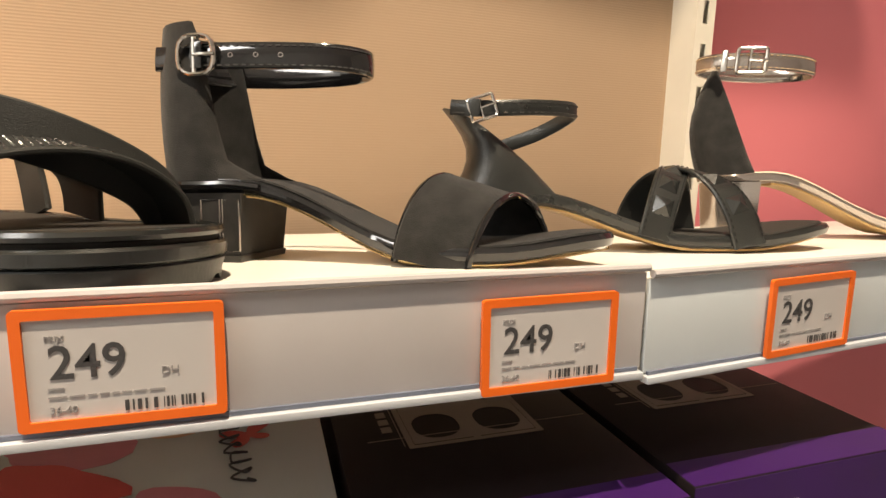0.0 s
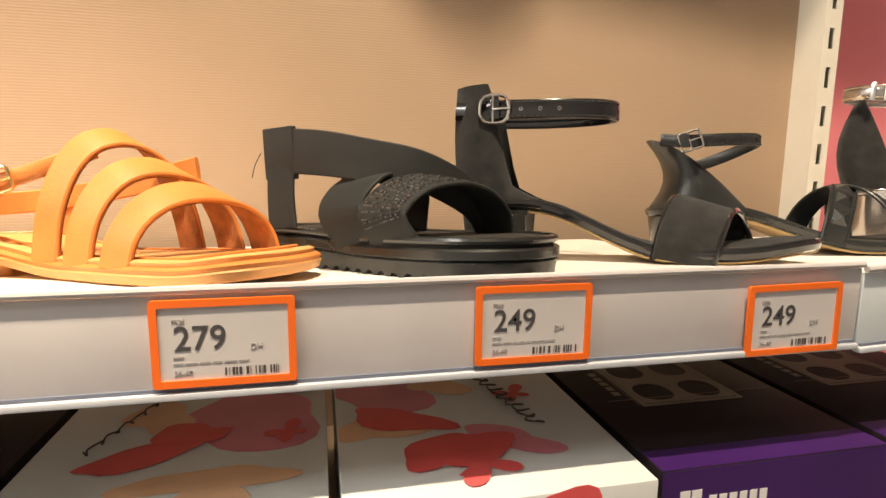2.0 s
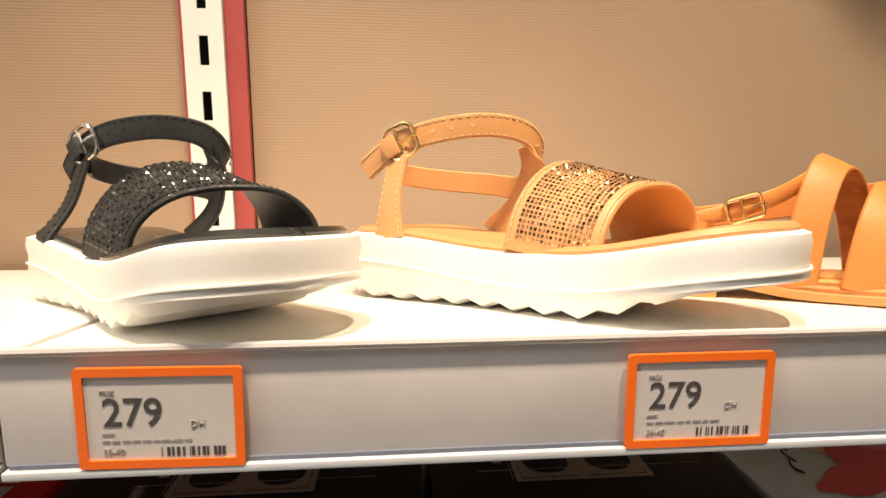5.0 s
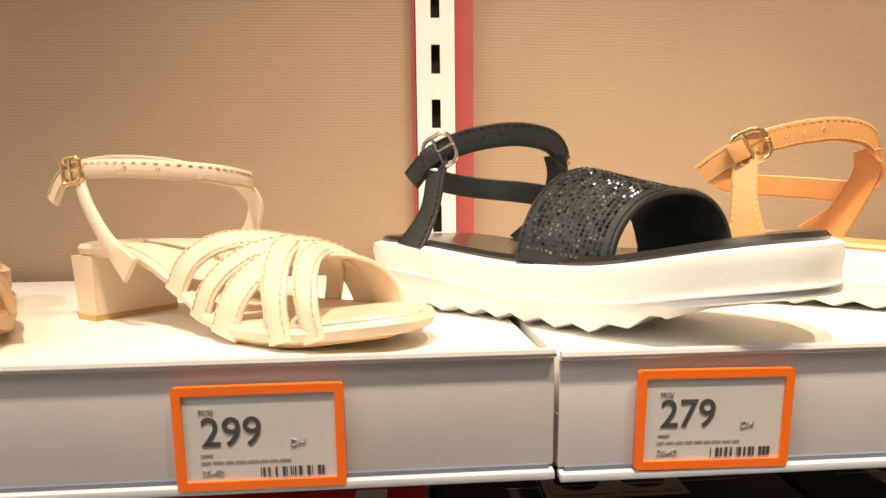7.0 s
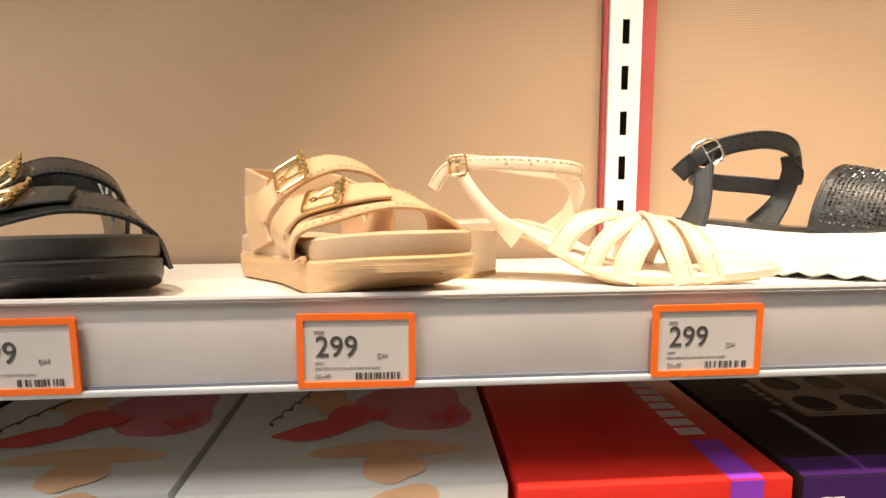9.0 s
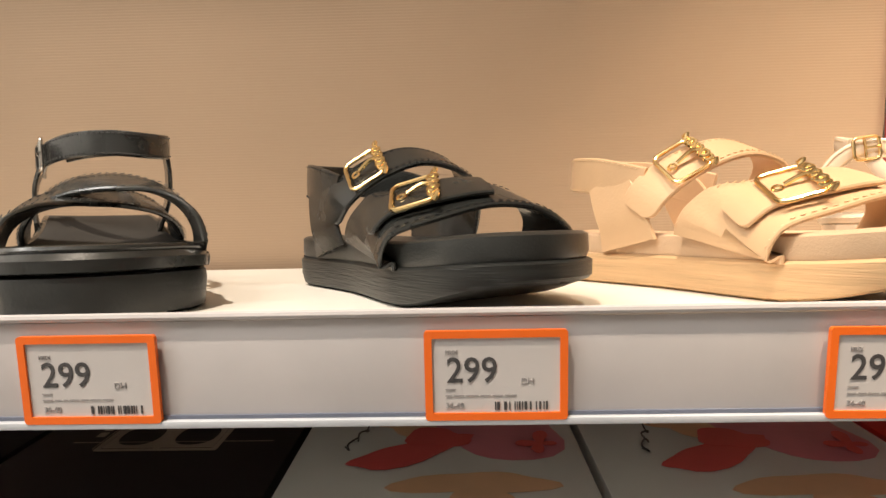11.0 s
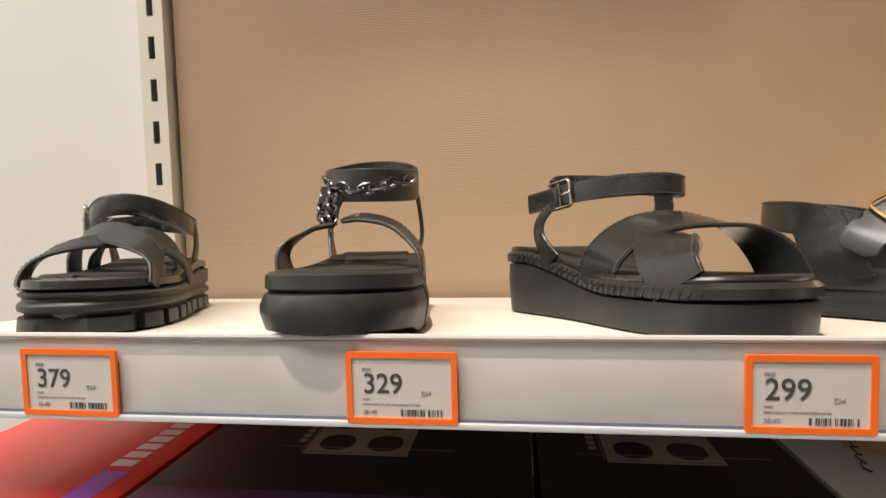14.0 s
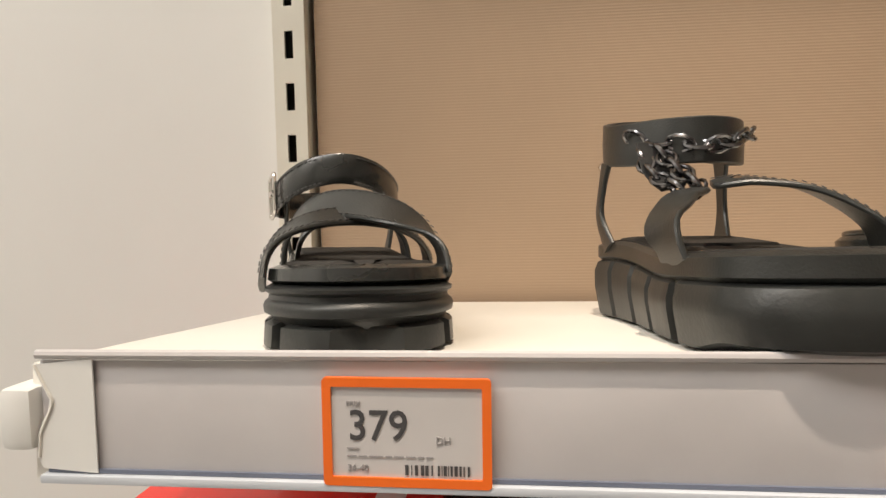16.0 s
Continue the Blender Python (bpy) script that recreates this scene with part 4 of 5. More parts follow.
def elastic_flatform():
    """Thick rubber sole; elastic straps from a heel tab; a glittered cross band."""
    ob, L = shoe("flatform_sandal", "black elastic-strap flatform sandal with glitter band", (0.428, 0.172), (0.578, 0.012))
    last = Last(L, lambda s: 0.0245 - 0.0045 * smoothstep(0.15, 0.6, s), heel=0.034, waist=0.035, ball=0.046, toe=0.043, round_toe=0.2)
    bed = last.bed
    teeth = lambda s: 0.0 if (s * 21) % 1 > 0.35 else 0.0026
    part("outsole", last.slab([(-0.004, 0.0), (-0.0005, lambda s: teeth(s)), (0.0, 0.005), (0.001, lambda s: bed(s) - 0.0110), (0.0006, lambda s: bed(s) - 0.0104)], 84), BLACK_RUBBER, ob)
    part("midsole", last.slab([(0.0002, lambda s: bed(s) - 0.0103), (0.0016, lambda s: bed(s) - 0.0090), (0.0018, lambda s: bed(s) - 0.0048), (0.0008, lambda s: bed(s) - 0.0036)]), BLACK_SMOOTH, ob)
    part("footbed", last.slab([(-0.001, lambda s: bed(s) - 0.0035), (0.0, lambda s: bed(s) - 0.0008), (-0.003, lambda s: bed(s) + 0.001)]), FOOTBED_DARK, ob)
    part("bed_rim", last.rim(-0.0005, 0.0002, 0.0022, 34), BLACK_SMOOTH, ob, "padded glossy edge of the footbed")
    plain = Band([(0.118, -0.0355, 0.0170), (0.109, -0.0425, 0.036), (0.112, -0.0290, 0.0530), (0.113, -0.008, 0.0570), (0.108, 0.016, 0.0540), (0.100, 0.033, 0.043), (0.096, 0.0375, 0.024)],
                 (0.95, 0, 0.05), [0.034, 0.034, 0.034, 0.033, 0.032, 0.032, 0.032], 0.0026, 7, centre=(0.11, 0, 0.02))
    part("cross_band", plain.solid(), BLACK_ELASTIC, ob, "plain ribbed elastic band")
    glit = Band([(0.149, -0.0385, 0.0160), (0.143, -0.0455, 0.034), (0.148, -0.0290, 0.0490), (0.156, -0.004, 0.0530), (0.162, 0.019, 0.0470), (0.165, 0.036, 0.033), (0.164, 0.0415, 0.016)],
                [(1, 0, 0), (1, 0, -0.05), (0.97, 0, -0.15), (0.97, 0, -0.18), (0.98, 0, -0.1), (1, 0, 0), (1, 0, 0)], [0.034, 0.033, 0.031, 0.029, 0.027, 0.026, 0.026], 0.0028, 7, centre=(0.155, 0, 0.01))
    part("glitter_band", glit.solid(), BLACK_ELASTIC, ob)
    stuff("glitter", glit.stones(16, 0.0022, 0.0008, 0.12, 0.62), CRYSTAL_DARK, ob, "scattered dark sparkling glitter")
    tab = Band([(0.053, -0.0365, 0.025), (0.051, -0.0360, 0.045), (0.050, -0.0345, 0.062), (0.049, -0.0335, 0.080)], (1, 0, 0), [0.025, 0.024, 0.024, 0.024], 0.0032, 6, centre=(0.05, 0.1, 0.06))
    part("heel_tab", tab.solid(), BLACK_ELASTIC, ob, "upright elastic heel tab")
    part("heel_sleeve", moved(block(-0.0140, 0.0140, -0.0022, 0.0022, -0.0165, 0.0165, 0.0012), pose(0.050, -0.0345, 0.0725, 3)), BLACK_ELASTIC, ob, "folded elastic sleeve")
    far_tab = Band([(0.055, 0.0360, 0.025), (0.050, 0.0360, 0.045), (0.046, 0.0330, 0.074)], (1, 0, 0), 0.024, 0.003, 6, centre=(0.05, -0.1, 0.06))
    part("heel_tab", far_tab.solid(), BLACK_ELASTIC, ob)
    back = Band([(0.046, -0.0315, 0.072), (0.030, -0.014, 0.075), (0.030, 0.012, 0.075), (0.046, 0.031, 0.073)], (0, 0, 1), 0.026, 0.0022, 6, centre=(0.08, 0, 0.075))
    part("heel_strap", back.solid(), BLACK_ELASTIC, ob)
    near = Band([(0.060, -0.0345, 0.0735), (0.088, -0.0350, 0.0705), (0.116, -0.0270, 0.0655), (0.138, -0.009, 0.0600), (0.150, 0.014, 0.0500), (0.155, 0.034, 0.038), (0.156, 0.0440, 0.022)], (0.0, 0, 1), [0.028, 0.027, 0.025, 0.024, 0.024, 0.024, 0.024], 0.0024, 7, centre=(0.08, 0.1, 0.05))
    part("instep_strap", near.solid(), BLACK_ELASTIC, ob, "wide ribbed elastic instep strap")
    part("thread_end", tube([(0.034, -0.037, 0.074), (0.030, -0.039, 0.066), (0.028, -0.040, 0.058)], 0.0003, False, 5, 3), THREAD_DARK, ob, "loose thread end")
    return ob


elastic_flatform()


def three_strap_sandal():
    """Tan leather flat with three loops over the foot, a square toe and a buckled sling."""
    ob, L = shoe("strappy_flat_sandal", "tan leather flat sandal with three looped straps", (0.245, 0.150), (0.450, 0.030))
    last = Last(L, lambda s: 0.0235 - 0.0105 * smoothstep(0.12, 0.45, s) + 0.004 * smoothstep(0.8, 1, s), heel=0.031, waist=0.030, ball=0.042, toe=0.040, round_toe=0.075)
    bed = last.bed
    part("outsole", last.slab([(-0.002, lambda s: bed(s) - 0.0125), (0.0, lambda s: bed(s) - 0.0115), (0.0012, lambda s: bed(s) - 0.0075), (0.0008, lambda s: bed(s) - 0.0066)]), TAN_SOLE, ob)
    part("midsole", last.slab([(0.0006, lambda s: bed(s) - 0.0064), (0.0010, lambda s: bed(s) - 0.0045), (-0.0008, lambda s: bed(s) - 0.0030)]), TAN_LEATHER, ob)
    part("footbed", last.slab([(-0.0020, lambda s: bed(s) - 0.0029), (-0.0016, lambda s: bed(s) - 0.001), (-0.0035, bed)]), TAN_SOLE, ob)
    part("inlay_line", last.rim(-0.009, 0.0004, 0.0008, 30, 5), TAN_LEATHER, ob)
    part("heel", heel_block(0.002, 0.055, 0.029, lambda x: bed(x / L) - 0.0124, 0.97), TAN_SOLE, ob)
    for near, far, h, w in ((0.400, 0.575, 0.066, 0.0185), (0.520, 0.690, 0.0485, 0.0185), (0.655, 0.800, 0.034, 0.0190)):
        band = last.arch(near, far, h, w, 30, 0.0030, 0.5, -0.001, 0.005)
        s = part("foot_strap", band.solid(), TAN_LEATHER, ob)
        part("strap_lining", Band([p - 0.0018 * n for p, n in zip(band.p[::5], band.n[::5])], [tuple(a) for a in band.a[::5]], w * 0.95, 0.0008, 5, centre=(L * near, 0, 0.02)).solid(), TAN_SUEDE, s, "rough suede lining")
    sling = Band([(0.150, 0.030, 0.062), (0.110, 0.034, 0.056), (0.060, 0.034, 0.049), (0.018, 0.024, 0.044), (0.002, 0.0, 0.042), (0.016, -0.026, 0.043), (0.045, -0.032, 0.047)],
                 (0, 0, 1), 0.0145, 0.0026, 6, centre=(0.05, 0, 0.045))
    part("sling_strap", sling.solid(), TAN_LEATHER, ob)
    post = Band([(0.028, -0.0325, 0.019), (0.032, -0.0330, 0.034), (0.040, -0.0315, 0.049)], (1, 0, 0), 0.022, 0.0028, 6, centre=(0.03, 0.1, 0.03))
    part("heel_post", post.solid(), TAN_LEATHER, ob)
    post2 = Band([(0.034, 0.0325, 0.019), (0.038, 0.0335, 0.034), (0.046, 0.0325, 0.050)], (1, 0, 0), 0.02, 0.0028, 6, centre=(0.03, -0.1, 0.03))
    part("heel_post", post2.solid(), TAN_LEATHER, ob)
    tail = Band([(-0.004, -0.030, 0.037), (0.020, -0.0335, 0.041), (0.060, -0.030, 0.051), (0.085, -0.020, 0.060), (0.105, 0.0, 0.072)], (0.1, 0, 1), 0.0095, 0.0024, 6, centre=(0.05, 0.1, 0.04))
    part("buckle_strap", tail.solid(), TAN_LEATHER, ob)
    add_buckle(ob, tail, 0.56, 0.019, 0.0135, 0.0011, GOLD, "pale gold buckle", 0.2)
    add_buckle(ob, tail, 0.36, 0.011, 0.0120, 0.0010, GOLD, "pale gold keeper ring", 0.2)
    return ob


three_strap_sandal()


def crystal_flatform(name, label, heel, toe, leather, thread, metal, stones, bed_mat, rows, dx=0.0, dy=0.0, sx=1.0):
    """White notched foam sole, jewelled toe band, buckled ankle strap."""
    ob, L = shoe(name, label, heel, toe)
    last = Last(L, lambda s: 0.0400 - 0.0085 * smoothstep(0.1, 0.5, s) + 0.012 * smoothstep(0.60, 1, s), heel=0.036, waist=0.036, ball=0.047, toe=0.045, round_toe=0.15, bend=0.003)
    bed = last.bed

    def low(s):
        tooth = 0.0035 * abs(((s * 13) % 1) * 2 - 1) if s < 0.80 else 0.0
        return tooth + 0.023 * smoothstep(0.62, 1.0, s) + 0.0005
    part("sole", last.slab([(-0.006, low), (-0.001, lambda s: low(s) + 0.0015), (0.0012, lambda s: low(s) * 0.6 + 0.0085), (0.0028, lambda s: low(s) * 0.45 + 0.0125), (0.0022, lambda s: bed(s) - 0.012),
                            (0.0032, lambda s: bed(s) - 0.006), (0.0026, lambda s: bed(s) - 0.0012), (0.0, bed)], 130), WHITE_FOAM, ob, "white notched foam sole")
    part("side_line", last.rim(0.0030, -0.0165, 0.0007, 34, 5), WHITE_FOAM, ob)
    part("footbed", last.slab([(-0.002, lambda s: bed(s) - 0.002), (-0.0012, lambda s: bed(s) + 0.0015), (-0.0030, lambda s: bed(s) + 0.0036), (-0.009, lambda s: bed(s) + 0.0030)]), bed_mat, ob)
    band = last.arch(0.585, 0.71, 0.039, 0.050, 16, 0.003, 0.52, -0.003, 0.002)
    toe_band = part("toe_band", band.solid(), leather, ob)
    stuff("crystal_setting", band.stones(rows, 0.0023, 0.00115, 0.05, 0.70, 0.0055), stones, toe_band, "rows of small sparkling stones")
    stuff("stitching", band.stitches(inset=0.0025), thread, toe_band)
    near = Band([(0.045, -0.0350, 0.037), (0.043 * sx + dx, -0.0310 + dy, 0.058), (0.042 * sx + dx, -0.0230 + dy, 0.080), (0.042 * sx + dx, -0.0180 + dy, 0.094)], (1, 0, 0), [0.022, 0.015, 0.0145, 0.0145], 0.003, 6, centre=(0.03, 0.1, 0.06))
    part("ankle_post", near.solid(), leather, ob)
    stuff("stitching", near.stitches(), thread, ob)
    far = Band([(0.078, 0.0355, 0.036), (0.094 * sx + dx, 0.0365 + dy, 0.056), (0.104 * sx + dx, 0.035 + dy, 0.078), (0.104 * sx + dx, 0.031 + dy, 0.092)], (1, 0, 0), [0.026, 0.016, 0.0145, 0.0145], 0.003, 6, centre=(0.08, -0.1, 0.06))
    part("ankle_post", far.solid(), leather, ob)
    over = Band([(0.018 * sx + dx, -0.024 + dy, 0.078), (0.030 * sx + dx, -0.0225 + dy, 0.087), (0.046 * sx + dx, -0.0190 + dy, 0.095), (0.066 * sx + dx, -0.010 + dy, 0.101), (0.088 * sx + dx, 0.008 + dy, 0.104), (0.104 * sx + dx, 0.026 + dy, 0.100), (0.108 * sx + dx, 0.036 + dy, 0.088), (0.104 * sx + dx, 0.038 + dy, 0.070)],
                (0.0, 0, 1), 0.0145, 0.0026, 6, centre=(0.055, 0.0, 0.085))
    part("ankle_strap", over.solid(), leather, ob)
    stuff("stitching", over.stitches(), thread, ob)
    round_heel = Band([(0.042 * sx + dx, -0.0190 + dy, 0.084), (0.030 * sx + dx, -0.014 + dy, 0.082), (0.022 * sx + dx, -0.002 + dy, 0.079), (0.026 * sx + dx, 0.014 + dy, 0.076), (0.044 * sx + dx, 0.028 + dy, 0.073), (0.072 * sx + dx, 0.036 + dy, 0.070), (0.098 * sx + dx, 0.037 + dy, 0.066)],
                      (0, 0, 1), 0.014, 0.0026, 6, centre=(0.05, 0, 0.07))
    part("heel_strap", round_heel.solid(), leather, ob)
    add_buckle(ob, over, 0.27, 0.020, 0.0200, 0.0013, metal, "bright metal buckle", 0.32)
    part("strap_keeper", moved(block(-0.006, 0.004, -0.0062, 0.0062, 0, 0.0042, 0.0014), over.at(0.225)), leather, ob)
    add_holes(ob, over, (0.40, 0.46, 0.52), 0.0009, thread)
    return ob


crystal_flatform("crystal_flatform_sandal", "cognac leather flatform with bronze crystals, white sole", (0.072, 0.170), (0.269, 0.016), COGNAC, THREAD_PALE, GOLD, CRYSTAL_BRONZE, COGNAC, 17)
crystal_flatform("crystal_flatform_sandal", "black pebbled leather flatform with dark crystals, white sole", (-0.122, 0.180), (0.056, 0.008), BLACK_PEBBLE, THREAD_DARK, SILVER, CRYSTAL_DARK, BLACK_SMOOTH, 15, 0.013, 0.010, 0.82)


def cream_heel():
    """Four thin cream straps over the toes, a slim ankle strap, small block heel."""
    ob, L = shoe("cream_heel_sandal", "cream leather strappy sandal on a small block heel", (-0.299, 0.150), (-0.107, 0.030))
    last = Last(L, low_heel_bed(0.043, 0.0095, 0.005), heel=0.029, waist=0.026, ball=0.040, toe=0.035, round_toe=0.25)
    block_heel_base(ob, last, 0.038, 0.031, 0.0055, CREAM_LEATHER, CREAM_LEATHER, CREAM_LEATHER, INSOLE_TAN)
    for near, far, h, w in ((0.42, 0.74, 0.035, 0.0150), (0.52, 0.80, 0.034, 0.0125), (0.62, 0.82, 0.031, 0.0165), (0.78, 0.54, 0.0350, 0.0125), (0.85, 0.62, 0.031, 0.0110)):
        band = last.arch(near, far, h, w, 24, 0.0024, 0.5, 0.0, 0.006)
        s = part("toe_strap", band.solid(), CREAM_LEATHER, ob)
        stuff("stitching", band.stitches(), THREAD_PALE, s)
    near = Band([(0.070, -0.030, 0.030), (0.052, -0.031, 0.046), (0.034, -0.030, 0.066), (0.024, -0.028, 0.082)], (1, 0, 0.3), [0.017, 0.010, 0.0085, 0.0085], 0.0024, 6, centre=(0.05, 0.1, 0.06))
    part("ankle_post", near.solid(), CREAM_LEATHER, ob)
    far = Band([(0.070, 0.029, 0.030), (0.088, 0.032, 0.048), (0.094, 0.031, 0.066), (0.082, 0.026, 0.080)], (1, 0, 0), [0.018, 0.012, 0.0115, 0.0115], 0.0024, 6, centre=(0.05, -0.1, 0.06))
    part("ankle_post", far.solid(), CREAM_LEATHER, ob)
    strap = Band([(0.004, -0.031, 0.067), (0.012, -0.0305, 0.078), (0.024, -0.029, 0.083), (0.058, -0.022, 0.083), (0.094, 0.0, 0.080), (0.101, 0.020, 0.077), (0.086, 0.030, 0.078), (0.050, 0.033, 0.084), (0.022, 0.022, 0.090), (0.010, 0.0, 0.090), (0.016, -0.022, 0.085)],
                 (0.0, 0, 1), 0.0100, 0.0022, 6, centre=(0.055, 0.0, 0.08))
    part("ankle_strap", strap.solid(), CREAM_LEATHER, ob)
    stuff("stitching", strap.stitches(), THREAD_PALE, ob)
    add_buckle(ob, strap, 0.20, 0.013, 0.0135, 0.0010, GOLD, "small gold buckle", 0.2)
    add_holes(ob, strap, (0.30, 0.34), 0.0008, GOLD)
    part("printed_mark", merged(*[block(0.022 + 0.006 * k, 0.026 + 0.006 * k, -0.004, 0.004, 0, 0.0002) for k in range(4)]), PRINT_ORANGE, ob).matrix_local = pose(0, 0, 0.0446)
    return ob


cream_heel()


def two_buckle_sandal(name, label, heel, toe, leather, bed_mat, sole_mat, thread):
    """Footbed sandal: two wide straps with ornate gold buckles and a sling back."""
    ob, L = shoe(name, label, heel, toe)
    last = Last(L, lambda s: 0.0335 + 0.002 * (1 - smoothstep(0.0, 0.25, s)) + 0.004 * smoothstep(0.7, 1, s), heel=0.036, waist=0.036, ball=0.047, toe=0.043, round_toe=0.2, bend=0.003)
    bed = last.bed
    spring = lambda s: 0.013 * smoothstep(0.66, 1.0, s) ** 1.3
    part("outsole", last.slab([(-0.004, spring), (0.0005, lambda s: spring(s) + 0.002), (0.0020, lambda s: 0.009 + spring(s) * 0.6), (0.0022, lambda s: 0.019 + spring(s) * 0.35), (0.0006, lambda s: 0.0205 + spring(s) * 0.33)], 44), sole_mat, ob)
    part("footbed", last.slab([(0.0, lambda s: 0.0206 + spring(s) * 0.33), (0.0010, lambda s: 0.024 + spring(s) * 0.32), (0.0008, lambda s: bed(s) - 0.0015), (-0.001, bed), (-0.007, lambda s: bed(s) + 0.0002), (-0.014, lambda s: bed(s) - 0.003)], 40), bed_mat, ob)
    part("seam", last.rim(0.0006, -0.0138, 0.0006, 34, 5), thread, ob)
    for y in (-1, 1):
        quarter = Band([(0.075, y * 0.0375, 0.026), (0.071, y * 0.0390, 0.042), (0.063, y * 0.0375, 0.057), (0.056, y * 0.0355, 0.069)], (1, 0, 0), [0.044, 0.038, 0.035, 0.031], 0.0028, 6, centre=(0.07, 0, 0.04))
        part("quarter", quarter.solid(), leather, ob)
    sling = Band([(0.084, -0.0350, 0.062), (0.052, -0.0365, 0.071), (0.025, -0.030, 0.075), (0.007, -0.014, 0.077), (0.007, 0.014, 0.077), (0.025, 0.030, 0.075), (0.052, 0.0365, 0.070), (0.084, 0.038, 0.061)],
                 (0.1, 0, 1), [0.025, 0.0245, 0.024, 0.023, 0.023, 0.024, 0.024, 0.024], 0.0026, 6, centre=(0.05, 0, 0.06))
    part("sling_strap", sling.solid(), leather, ob)
    stuff("stitching", sling.stitches(), thread, ob)
    instep = Band([(0.104, 0.0385, 0.028), (0.116, 0.0410, 0.050), (0.126, 0.0350, 0.069), (0.127, 0.019, 0.0800), (0.120, -0.002, 0.0835), (0.107, -0.022, 0.0755), (0.093, -0.0365, 0.061), (0.084, -0.0405, 0.047)],
                  (0.86, 0, -0.42), [0.040, 0.032, 0.027, 0.025, 0.025, 0.026, 0.027, 0.026], 0.0032, 7, centre=(0.1, 0, 0.03), taper_end=True)
    vamp = Band([(0.143, -0.0448, 0.0265), (0.146, -0.0458, 0.0360), (0.158, -0.0405, 0.047), (0.175, -0.022, 0.0545), (0.186, 0.0, 0.0570), (0.192, 0.022, 0.0530), (0.192, 0.040, 0.040), (0.186, 0.0470, 0.022)],
                [(1, -0.1, 0), (1, -0.1, -0.02), (0.97, -0.05, -0.15), (0.92, 0, -0.34), (0.92, 0, -0.34), (0.92, 0, -0.34), (0.96, 0, -0.2), (1, 0, 0)], [0.064, 0.060, 0.050, 0.042, 0.037, 0.035, 0.038, 0.046], 0.0030, 7, centre=(0.17, 0, 0.02))
    straps = []
    for name, band in (("instep_strap", instep), ("vamp_strap", vamp)):
        straps.append(part(name, band.solid(), leather, ob))
        stuff("stitching", band.stitches(inset=0.0025, start=0.22, end=0.80), thread, straps[-1])
    flap = [vamp.at(q, 0, 0.0026) for q in (0.58, 0.52, 0.45, 0.38, 0.31, 0.25, 0.20)]
    tab = Band([m.translation for m in flap], [tuple(m.col[1][:3]) for m in flap], 0.0235, 0.0028, 5, centre=(0.17, 0, 0.0), taper_end=True)
    part("buckle_flap", tab.solid(), leather, straps[1], "rounded strap flap")
    for band, u, lift, thing in ((instep, 0.735, 0.0016, straps[0]), (vamp, 0.375, 0.0044, straps[1])):
        m = band.at(u, 0, lift)
        if m.col[0].y < 0:
            m = m @ pose(0, 0, 0, 0, 0, 180)
        wire = [(x, y, 0.0006) for x, y in rounded_rect(0.023, 0.0275, 0.0045, 4)]
        parts = [moved(tube(wire, 0.0013, True, 8, 1, False), m), moved(tube([(0.0120, 0, 0.0016), (0.006, 0, 0.0038), (-0.003, 0, 0.0012)], 0.0013, False, 7, 3), m)]
        for k in range(7):
            parts.append(moved(tube([(0.0112 + 0.0024 * math.cos(a), -0.0093 + 0.0031 * k + 0.0023 * math.sin(a), 0.0020 + 0.0009 * (k % 2)) for a in [math.pi * j / 4 for j in range(8)]], 0.0012, True, 6, 1, False), m))
        for y in (-1, 1):
            parts.append(moved(tube([(0.0110, y * 0.0132, 0.0010), (0.0135, y * 0.0145, 0.0034), (0.0110, y * 0.0160, 0.0012)], 0.0013, False, 6, 3), m))
        part("buckle", merged(*parts), GOLD, thing, "ornate gold buckle with twisted bar")
        part("eyelet", moved(eyelet(0.0023), m @ pose(-0.0062, 0, 0.0002)), GOLD, thing)
    return ob


two_buckle_sandal("two_buckle_sandal", "beige leather footbed sandal with two gold buckles", (-0.447, 0.201), (-0.314, -0.001), BEIGE_LEATHER, BEIGE_FOOTBED, BEIGE_SOLE, THREAD_PALE)
two_buckle_sandal("two_buckle_sandal", "black leather footbed sandal with two gold buckles", (-0.642, 0.202), (-0.498, 0.008), BLACK_SMOOTH, BLACK_LEATHER, BLACK_GRAINED, THREAD_DARK)


